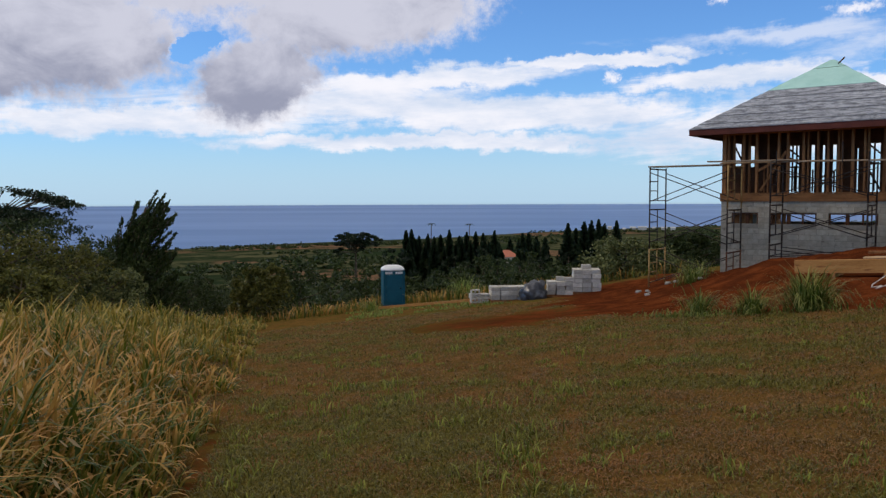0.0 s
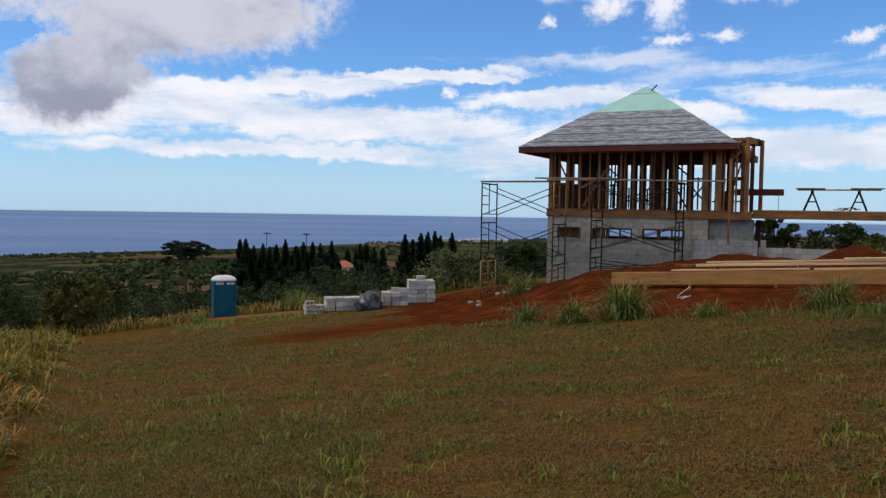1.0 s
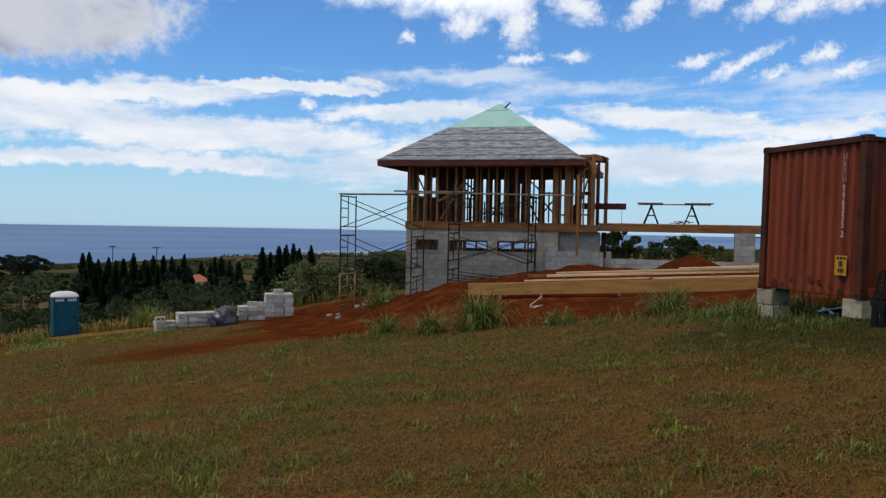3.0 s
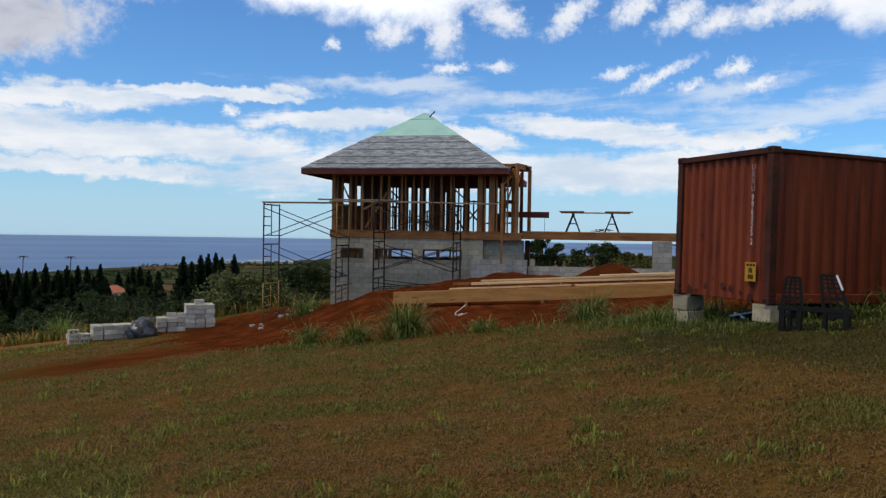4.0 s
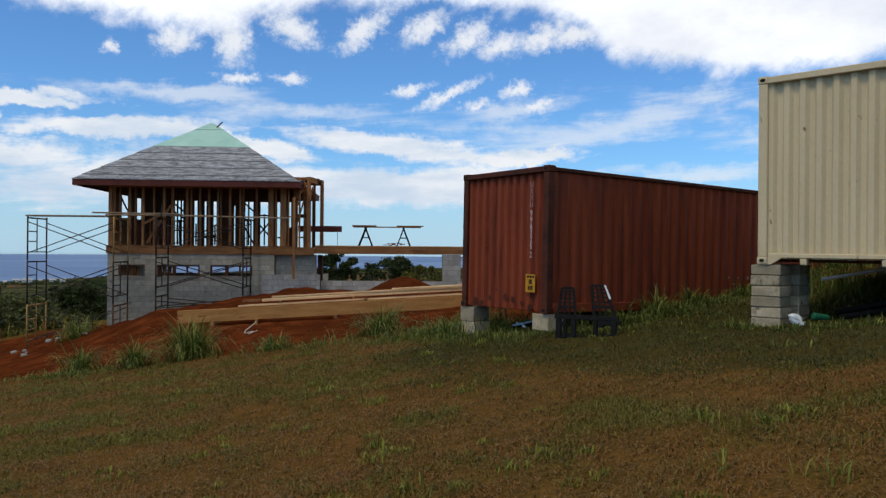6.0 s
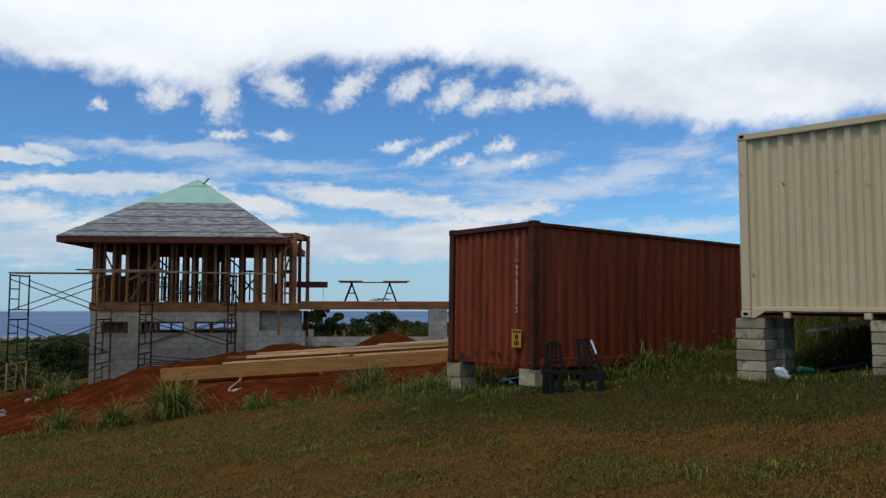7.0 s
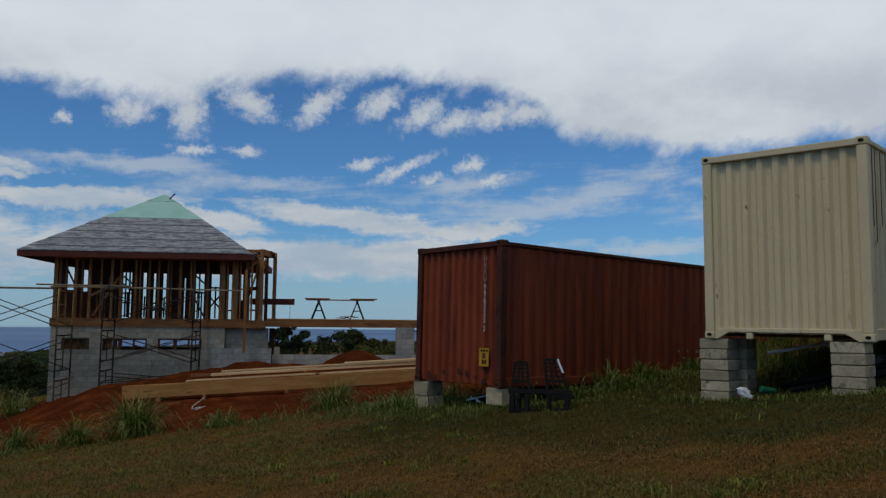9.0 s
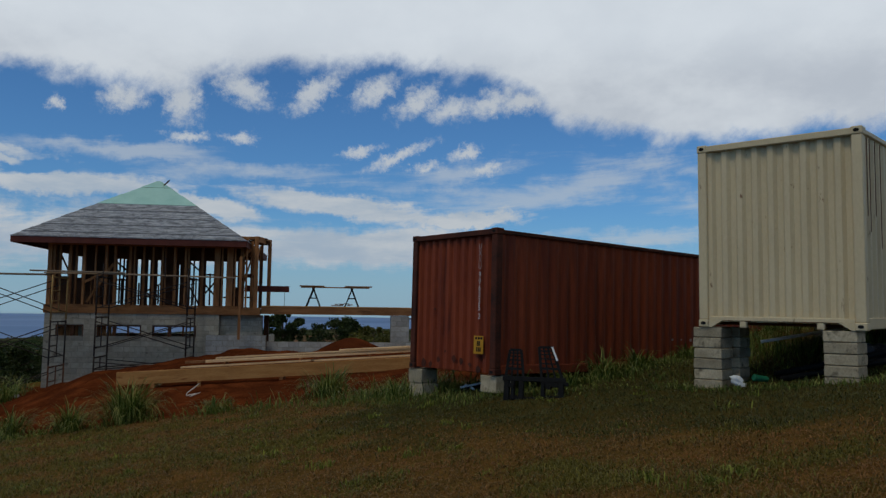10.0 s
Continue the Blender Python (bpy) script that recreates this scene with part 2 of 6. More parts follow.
GREEN_FELT = material("pale_green_roof_sheathing", (0.36, 0.62, 0.56), (0.46, 0.72, 0.65), 1.5, 0.75, 0.05, 25)
STEEL = material("dark_scaffold_steel", (0.025, 0.02, 0.018), (0.055, 0.04, 0.034), 6, 0.65, 0.1, 40, spec=0.15)
YSTEEL = material("yellow_scaffold_steel", (0.28, 0.17, 0.06), (0.38, 0.24, 0.09), 6, 0.65, 0.1, 40)
TEAL = material("teal_plastic", (0.004, 0.075, 0.12), (0.008, 0.10, 0.15), 2, 0.5, 0.04, 20)
WHITE = material("white_plastic", (0.66, 0.68, 0.68), (0.78, 0.79, 0.79), 3, 0.45, 0.03, 20)
TARP = material("grey_plastic_tarp", (0.014, 0.018, 0.026), (0.07, 0.08, 0.10), 5, 0.32, 0.6, 14, spec=0.6)
BLACK_STEEL = material("black_painted_steel", (0.006, 0.006, 0.006), (0.014, 0.013, 0.012), 6, 0.6, 0.08, 40, spec=0.1)
BARK = material("bark", (0.06, 0.045, 0.03), (0.13, 0.10, 0.07), 5, 0.95, 0.5, 25, stretch=(1, 1, 0.4))
BOARD = material("pale_sawn_boards", (0.42, 0.27, 0.14), (0.60, 0.43, 0.25), 2.2, 0.8, 0.12, 26, stretch=(0.5, 3, 3), per_object=0.4)
LETTER_WORN = material("worn_lettering", (0.20, 0.13, 0.12), (0.40, 0.33, 0.31), 14, 0.7, 0.0)
ROPE = material("pale_rope", (0.55, 0.5, 0.45), (0.66, 0.62, 0.56), 20, 0.9, 0.1)
ROOF_TILE = material("salmon_roof", (0.42, 0.14, 0.09), (0.5, 0.19, 0.12), 2, 0.85, 0.1)


def leaf_material(name, dark, light, dry=None, rough=0.55, tips=None):
    """Leaves and blades: each island its own tint, a little light let through."""
    mat = bpy.data.materials.new(name)
    mat.use_nodes = True
    g = Nodes(mat.node_tree)
    rnd = g.add("ShaderNodeNewGeometry").outputs["Random Per Island"]
    co = g.add("ShaderNodeTexCoord").outputs["Object"]
    c = g.mix(rnd, dark, light)
    if dry:
        patch = g.noise(co, 0.9, 4, 0.6)
        c = g.mix(g.step(g.m("ADD", patch, g.m("MULTIPLY", rnd, 0.45)), 0.60, 0.95), c, dry)
    if tips:
        along = g.add("ShaderNodeAttribute", attribute_name="along").outputs["Fac"]
        c = g.mix(g.step(g.m("ADD", along, g.m("MULTIPLY", g.m("SUBTRACT", g.add("ShaderNodeNewGeometry").outputs["Random Per Island"], 0.5), 0.9)), 0.50, 1.10, 0.0, 0.85), c, tips)
    p = g.add("ShaderNodeBsdfPrincipled")
    g.put(p.inputs["Base Color"], c)
    p.inputs["Roughness"].default_value = rough
    p.inputs["Specular IOR Level"].default_value = 0.25
    t = g.add("ShaderNodeBsdfTranslucent")
    g.put(t.inputs[0], c)
    s = g.add("ShaderNodeMixShader")
    s.inputs[0].default_value = 0.25
    g.put(s.inputs[1], p.outputs[0])
    g.put(s.inputs[2], t.outputs[0])
    o = g.add("ShaderNodeOutputMaterial")
    g.put(o.inputs[0], s.outputs[0])
    return mat


LEAF = leaf_material("dark_leaves", (0.013, 0.025, 0.006), (0.056, 0.078, 0.018))
LEAF_SOFT = leaf_material("grey_green_leaves", (0.030, 0.050, 0.015), (0.22, 0.235, 0.085))
LEAF_OLIVE = leaf_material("olive_leaves", (0.028, 0.038, 0.008), (0.18, 0.17, 0.034))
NEEDLE = leaf_material("pine_needles", (0.006, 0.014, 0.006), (0.022, 0.040, 0.014))
DRY_GRASS = leaf_material("dry_tall_grass", (0.028, 0.058, 0.006), (0.26, 0.27, 0.028), (0.33, 0.17, 0.035), tips=(0.52, 0.29, 0.080))
GOLD_GRASS = leaf_material("yellow_green_grass", (0.08, 0.10, 0.012), (0.25, 0.225, 0.032), (0.30, 0.19, 0.035), tips=(0.37, 0.28, 0.055))
GREEN_GRASS = leaf_material("green_tall_grass", (0.028, 0.060, 0.008), (0.19, 0.25, 0.042), tips=(0.30, 0.29, 0.085))
BRIGHT_GRASS = leaf_material("bright_green_grass", (0.07, 0.12, 0.015), (0.30, 0.36, 0.08))
# green blades near the containers, with cloud shade put into their dark colour
SHADE_GREEN_BLADE = leaf_material("shade_green_lawn_blades", (0.022, 0.031, 0.006), (0.120, 0.112, 0.026))
LAWN_BLADE = leaf_material("lawn_blades", (0.080, 0.050, 0.012), (0.28, 0.175, 0.048), (0.25, 0.116, 0.032))
FRESH_BLADE = leaf_material("fresh_lawn_blades", (0.050, 0.052, 0.007), (0.215, 0.185, 0.034))
WEED = leaf_material("bright_lawn_tufts", (0.065, 0.090, 0.010), (0.29, 0.31, 0.050))


def ground_material():
    mat = bpy.data.materials.new("ground_soil_and_grass")
    mat.use_nodes = True
    g = Nodes(mat.node_tree)
    co = g.add("ShaderNodeNewGeometry").outputs["Position"]
    dirt = g.add("ShaderNodeAttribute", attribute_name="dirt").outputs["Fac"]
    far = g.add("ShaderNodeAttribute", attribute_name="far").outputs["Fac"]
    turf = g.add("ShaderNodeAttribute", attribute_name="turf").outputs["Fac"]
    a, b, f = g.noise(co, 0.3, 5, 0.6, 0.3), g.noise(co, 1.6, 6, 0.68), g.noise(co, 22, 5, 0.72)
    c = g.mix(g.step(b, 0.36, 0.64), (0.072, 0.042, 0.012), (0.160, 0.082, 0.024))
    c = g.mix(g.step(g.m("ADD", turf, g.m("MULTIPLY", g.m("ADD", g.m("SUBTRACT", b, 0.5), g.m("SUBTRACT", f, 0.5)), 0.8)), 0.30, 0.80), c, g.mix(f, (0.034, 0.040, 0.007), (0.118, 0.098, 0.020)))
    c = g.mix(g.step(g.m("SUBTRACT", b, g.m("MULTIPLY", a, 0.5)), 0.29, 0.42, 0.0, 0.5), c, (0.115, 0.042, 0.017))
    h = g.noise(co, 60, 4, 0.7)
    c = g.mix(g.step(f, 0.42, 0.66, 0.0, 0.6), c, (0.175, 0.112, 0.032))
    c = g.mix(g.step(f, 0.30, 0.47, 0.7, 0.0), c, (0.032, 0.024, 0.009))
    c = g.mix(g.step(h, 0.50, 0.68, 0.0, 0.5), c, (0.20, 0.135, 0.038))
    c = g.mix(g.step(h, 0.34, 0.48, 0.55, 0.0), c, (0.024, 0.020, 0.008))
    soil = g.mix(g.step(g.m("ADD", g.m("MULTIPLY", b, 0.6), g.m("MULTIPLY", f, 0.4)), 0.36, 0.64), (0.054, 0.0130, 0.0050), (0.178, 0.048, 0.015))
    soil = g.mix(g.step(g.noise(co, 0.55, 5, 0.65, 0.5), 0.44, 0.60, 0.0, 0.7), soil, g.mix(f, (0.034, 0.0105, 0.0050), (0.095, 0.026, 0.010)))
    soil = g.mix(g.step(h, 0.36, 0.50, 0.55, 0.0), soil, (0.030, 0.008, 0.004))
    c = g.mix(g.step(g.m("ADD", dirt, g.m("MULTIPLY", g.m("ADD", g.m("SUBTRACT", b, 0.5), g.m("SUBTRACT", f, 0.5)), 1.0)), 0.25, 0.75), c, soil)
    fields = g.mix(g.step(g.noise(co, 0.012, 4, 0.5, 0.4), 0.40, 0.54), (0.022, 0.036, 0.016), (0.09, 0.088, 0.045))
    fields = g.mix(g.step(g.noise(co, 0.007, 3, 0.5), 0.53, 0.58), fields, (0.17, 0.10, 0.06))
    fields = g.mix(g.step(g.noise(co, 0.09, 4, 0.6), 0.45, 0.6), fields, (0.018, 0.03, 0.014))
    # greener towards the containers, with dim light on that side mixed in as colour
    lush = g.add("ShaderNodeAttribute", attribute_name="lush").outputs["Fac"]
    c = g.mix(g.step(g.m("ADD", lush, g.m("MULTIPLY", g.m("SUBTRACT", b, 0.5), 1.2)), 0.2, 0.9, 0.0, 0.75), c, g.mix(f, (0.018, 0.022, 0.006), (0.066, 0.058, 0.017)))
    c = g.mix(far, c, fields)
    p = g.add("ShaderNodeBsdfPrincipled")
    g.put(p.inputs["Base Color"], c)
    p.inputs["Roughness"].default_value = 0.95
    p.inputs["Specular IOR Level"].default_value = 0.0
    bn = g.add("ShaderNodeBump")
    bn.inputs["Strength"].default_value, bn.inputs["Distance"].default_value = 0.6, 0.05
    g.put(bn.inputs["Height"], g.m("ADD", g.m("MULTIPLY", b, 0.6), g.m("MULTIPLY", f, 0.6)))
    g.put(p.inputs["Normal"], bn.outputs[0])
    o = g.add("ShaderNodeOutputMaterial")
    g.put(o.inputs[0], p.outputs[0])
    return mat


def sea_material():
    mat = bpy.data.materials.new("sea_water")
    mat.use_nodes = True
    g = Nodes(mat.node_tree)
    co = g.vm("MULTIPLY", g.add("ShaderNodeNewGeometry").outputs["Position"], (0.0006, 0.002, 1.0))
    c = g.mix(g.step(g.noise(co, 1.0, 5, 0.6, 0.5), 0.38, 0.62), (0.058, 0.155, 0.37), (0.115, 0.225, 0.47))
    p = g.add("ShaderNodeBsdfPrincipled")
    g.put(p.inputs["Base Color"], c)
    p.inputs["Roughness"].default_value = 0.55
    p.inputs["Specular IOR Level"].default_value = 0.2
    o = g.add("ShaderNodeOutputMaterial")
    g.put(o.inputs[0], p.outputs[0])
    return mat


# ---------------------------------------------------------------- mesh helpers
def box(bm, x0, x1, y0, y1, z0, z1, m=None):
    v = [bm.verts.new((m @ Vector(p)) if m else p) for p in ((x0, y0, z0), (x1, y0, z0), (x1, y1, z0), (x0, y1, z0), (x0, y0, z1), (x1, y0, z1), (x1, y1, z1), (x0, y1, z1))]
    for f in ((0, 3, 2, 1), (4, 5, 6, 7), (0, 1, 5, 4), (1, 2, 6, 5), (2, 3, 7, 6), (3, 0, 4, 7)):
        bm.faces.new([v[i] for i in f])
    return v


def bar(bm, p, q, w, h):
    """A board from p to q, w wide and h high in section."""
    p, q = Vector(p), Vector(q)
    d = q - p
    m = Matrix.Translation(p) @ d.to_track_quat("X", "Z").to_matrix().to_4x4()
    box(bm, 0, d.length, -w / 2, w / 2, -h / 2, h / 2, m)


def tube(bm, p, q, r, r2=None, n=6):
    p, q, r2 = Vector(p), Vector(q), r if r2 is None else r2
    t = (q - p).to_track_quat("Z", "Y").to_matrix()
    a, b = [], []
    for i in range(n):
        u = Vector((math.cos(2 * math.pi * i / n), math.sin(2 * math.pi * i / n), 0))
        a.append(bm.verts.new(p + t @ (u * r)))
        b.append(bm.verts.new(q + t @ (u * r2)))
    for i in range(n):
        bm.faces.new((a[i], a[(i + 1) % n], b[(i + 1) % n], b[i]))
    bm.faces.new(a[::-1])
    bm.faces.new(b)


def mesh_of(name, bm, mat, smooth=False):
    me = bpy.data.meshes.new(name)
    bm.normal_update()
    bm.to_mesh(me)
    bm.free()
    me.materials.append(mat)
    if smooth:
        me.polygons.foreach_set("use_smooth", [True] * len(me.polygons))
    return me


def bevel(bm, w, seg=1):
    bmesh.ops.bevel(bm, geom=list(bm.edges), offset=w, segments=seg, affect="EDGES", profile=0.7)


def part(name, bm, mat, parent, label="", smooth=False):
    ob = new(name, bm if isinstance(bm, bpy.types.Mesh) else mesh_of(name, bm, mat, smooth))
    ob.parent = parent
    return tagged(ob, label) if label else ob


def thing(name, m, label, category, group="", kind=""):
    ob = new(name)
    ob.matrix_world = m
    ob.empty_display_size = 0.2
    return tagged(ob, label, category, group, kind)


def single(name, bm, mat, m, label, category, group="", kind="", smooth=False):
    ob = new(name, mesh_of(name, bm, mat, smooth))
    ob.matrix_world = m
    return tagged(ob, label, category, group, kind)


def sm(t):
    t = min(max(t, 0.0), 1.0)
    return t * t * (3 - 2 * t)


# ---------------------------------------------------------------- the lie of the land
def plain_height(x, y):
    xx = x if x < 22 else 22 + 10 * (1 - math.exp(-(x - 22) / 10))
    xx = xx if xx > -14 else -14 + 0.3 * (xx + 14)
    yy = y if y > -15 else -15
    return 0.104 * xx - 0.105 * yy + 0.0003 * yy * yy


def mound(x, y):
    v = (x - 5.5) * 0.756 + (y - 20) * 0.655
    n = 0.25 * noise.noise((x * 0.35, y * 0.35, 2.0)) + 0.14 * noise.noise((x * 1.1, y * 1.1, 5.0)) + 0.09 * noise.noise((x * 2.6, y * 2.6, 1.0))
    w = (x - 5.5) * 0.655 - (y - 20) * 0.756
    lift = (0.98 * sm(v / 8.5) * (1 + n) - 0.4 * sm((v - 9.5) / 2.5)) * (1 - 0.72 * sm((w - 2.5) / 6))
    lift *= 0.52 + 0.48 * sm((w + 5) / 5)
    heap = 0.75 * math.exp(-((x - 18.2) / 1.0) ** 2 - ((y - 22.2) / 1.2) ** 2)
    lift = lift * sm((x - 5.5) / 5.0) * sm((32 - x) / 8) + heap
    # trodden bed on which the long beams lie
    t, d = (x - 9.74) * 0.781 - (y - 21.91) * 0.624, (x - 9.74) * 0.624 + (y - 21.91) * 0.781
    if -1.5 < t < 12:
        bed = -0.60 + 0.0591 * t - plain_height(x, y) + 0.30 * max(0.0, abs(d - 0.3) - 0.7) + 0.3 * max(0.0, -t, t - 10)
        lift = min(lift, bed)
    return lift


COAST = ((-180, -60, -30, -18, 0, 10, 20, 40, 80, 180), (900, 600, 600, 640, 760, 950, 1150, 1750, 2000, 900))


def height(x, y):
    r = math.hypot(x, y)
    az = math.degrees(math.atan2(x, y))
    k = min(1.0, 46 / max(r, 1e-6))
    near = plain_height(x * k, y * k)
    if r <= 46:
        berm = (0.2 * sm((-1.05 - 0.2 * y - x) / 0.8) + 1.15 * sm((-1.3 - 0.2 * y - x) / 5.0)) * sm((44 - r) / 16)
        hollow = 0.17 * math.exp(-((x - 12.4) / 1.9) ** 2 - ((y - 4.7) / 2.4) ** 2)
        return near - hollow + mound(x, y) + berm + 0.03 * noise.noise((x * 0.8, y * 0.8, 0)) + 0.06 * noise.noise((x * 0.2, y * 0.2, 9))
    coast = float(np.interp(az, *COAST))
    up = sm((az - 60) / 30) * sm((175 - az) / 20)
    z = float(np.interp(r, (46, 72, 110, 230, coast * 0.9, coast, coast * 1.2), (near, -10.5, -14.5, -23, -33.5, -35.8, -42)))
    z += sm((r - 80) / 200) * 2.0 * noise.noise((x * 0.008, y * 0.008, 4.0)) * sm((coast - r) / 200)
    return z * (1 - up) + near * up * sm((2400 - r) / 1500) - 42 * up * sm((r - 1500) / 900)


def edge_x(y):
    return -1.05 - 0.20 * y + 0.3 * noise.noise((0.0, y * 0.9, 4.0))


def dirt_amount(x, y):
    v = (x - 5.5) * 0.756 + (y - 20) * 0.655
    k = 1.6 * noise.noise((x * 0.45, y * 0.45, 3.0)) + 0.8 * noise.noise((x * 1.3, y * 1.3, 8.0))
    body = sm((v + 0.9 + k * 0.5) / 2.4) * sm((x - 1.4 - 0.10 * (y - 22) + k) / 4.5) * sm((30 - x) / 4) * sm((41 - y + k) / 5)
    tongue = 0.72 * math.exp(-((x - 2.4) / 5.2) ** 2 - ((y - 24.5 + k) / 4.6) ** 2)
    verge = 0.5 * math.exp(-((x - edge_x(y) - 0.18 + 0.1 * k) / 0.26) ** 2) * sm((15 - y) / 6) * sm((y + 1) / 3)
    return max(body, tongue, verge)


def shade_green_amount(x, y):
    """Greener grass towards the containers, also darkened there as if under cloud shade."""
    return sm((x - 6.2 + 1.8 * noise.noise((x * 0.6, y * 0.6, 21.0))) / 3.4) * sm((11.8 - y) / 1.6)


def turf_amount(x, y):
    """Where the lawn keeps its green: in patches, beside the tall grass and along the foot of the bank."""
    n = 0.6 * noise.noise((x * 0.30, y * 0.30, 0.5)) + 1.0 * noise.noise((x * 0.9, y * 0.9, 3.0)) + 0.7 * noise.noise((x * 2.1, y * 2.1, 6.0))
    strip = 0.42 * sm((2.6 - abs(x + 0.9 + 0.04 * y)) / 2.2) * sm((15 - y) / 6)
    foot = 0.25 * math.exp(-(((x - 5.5) * 0.756 + (y - 20) * 0.655 + 2.6) / 1.8) ** 2)
    bare = 0.28 * sm((x - 2.5) / 3.0) * sm((9.5 - y) / 3.0)
    return min(1.0, max(0.0, 0.38 + 0.85 * n + strip + foot - bare))


def build_ground():
    radii = [0.0] + [0.6 + 0.32 * i for i in range(145)]
    while radii[-1] < 2400: radii.append(radii[-1] * 1.035)
    ang = [radians(-60 + i * 0.5) for i in range(300)] + [radians(90 + i * 3.0) for i in range(70)]
    n = len(ang)
    verts, dirt, far, lush, turf = [(0, 0, height(0, 0))], [0.0], [0.0], [0.0], [0.5]
    for r in radii[1:]:
        for a in ang:
            x, y = r * math.sin(a), r * math.cos(a)
            verts.append((x, y, height(x, y)))
            dirt.append(dirt_amount(x, y) if r < 60 else 0.0)
            far.append(sm((r - 46) / 30))
            lush.append(shade_green_amount(x, y) if r < 60 else 0.0)
            turf.append(turf_amount(x, y) if r < 60 else 0.5)
    faces = [(0, 1 + (i + 1) % n, 1 + i) for i in range(n)]
    for k in range(len(radii) - 2):
        o = 1 + k * n
        for i in range(n):
            j = (i + 1) % n
            faces.append((o + i, o + j, o + n + j, o + n + i))
    me = bpy.data.meshes.new("ground")
    me.from_pydata(verts, [], faces)
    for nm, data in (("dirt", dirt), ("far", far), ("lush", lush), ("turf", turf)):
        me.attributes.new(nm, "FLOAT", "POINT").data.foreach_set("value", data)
    me.materials.append(ground_material())
    me.polygons.foreach_set("use_smooth", [True] * len(me.polygons))
    tagged(new("ground", me), "sloping patchy lawn and red earth falling to a coastal plain", "ground", kind="structure")
    bm = bmesh.new()
    bmesh.ops.create_circle(bm, cap_ends=True, radius=4950, segments=180)
    single("water", bm, sea_material(), pose(0, 0, -35.4), "deep blue calm ocean out to the horizon", "sea", kind="structure")


build_ground()


# ---------------------------------------------------------------- shipping containers
def corrugated(bm, p0, along, out, length, z0, z1, pitch, depth, flat):
    """A trapezoid-folded steel wall between z0 and z1, starting at p0."""
    p0, along, out = Vector(p0), Vector(along), Vector(out)
    n = max(1, round(length / pitch))
    s = length / n
    pts = []
    for i in range(n):
        a = i * s
        pts += [(a, 0), (a + flat * s, 0), (a + s / 2, -depth), (a + s / 2 + flat * s, -depth)]
    pts.append((length, 0))
    lo = [bm.verts.new(p0 + along * a + out * d + Vector((0, 0, z0))) for a, d in pts]
    hi = [bm.verts.new(p0 + along * a + out * d + Vector((0, 0, z1))) for a, d in pts]
    for i in range(len(pts) - 1):
        bm.faces.new((lo[i], lo[i + 1], hi[i + 1], hi[i]))


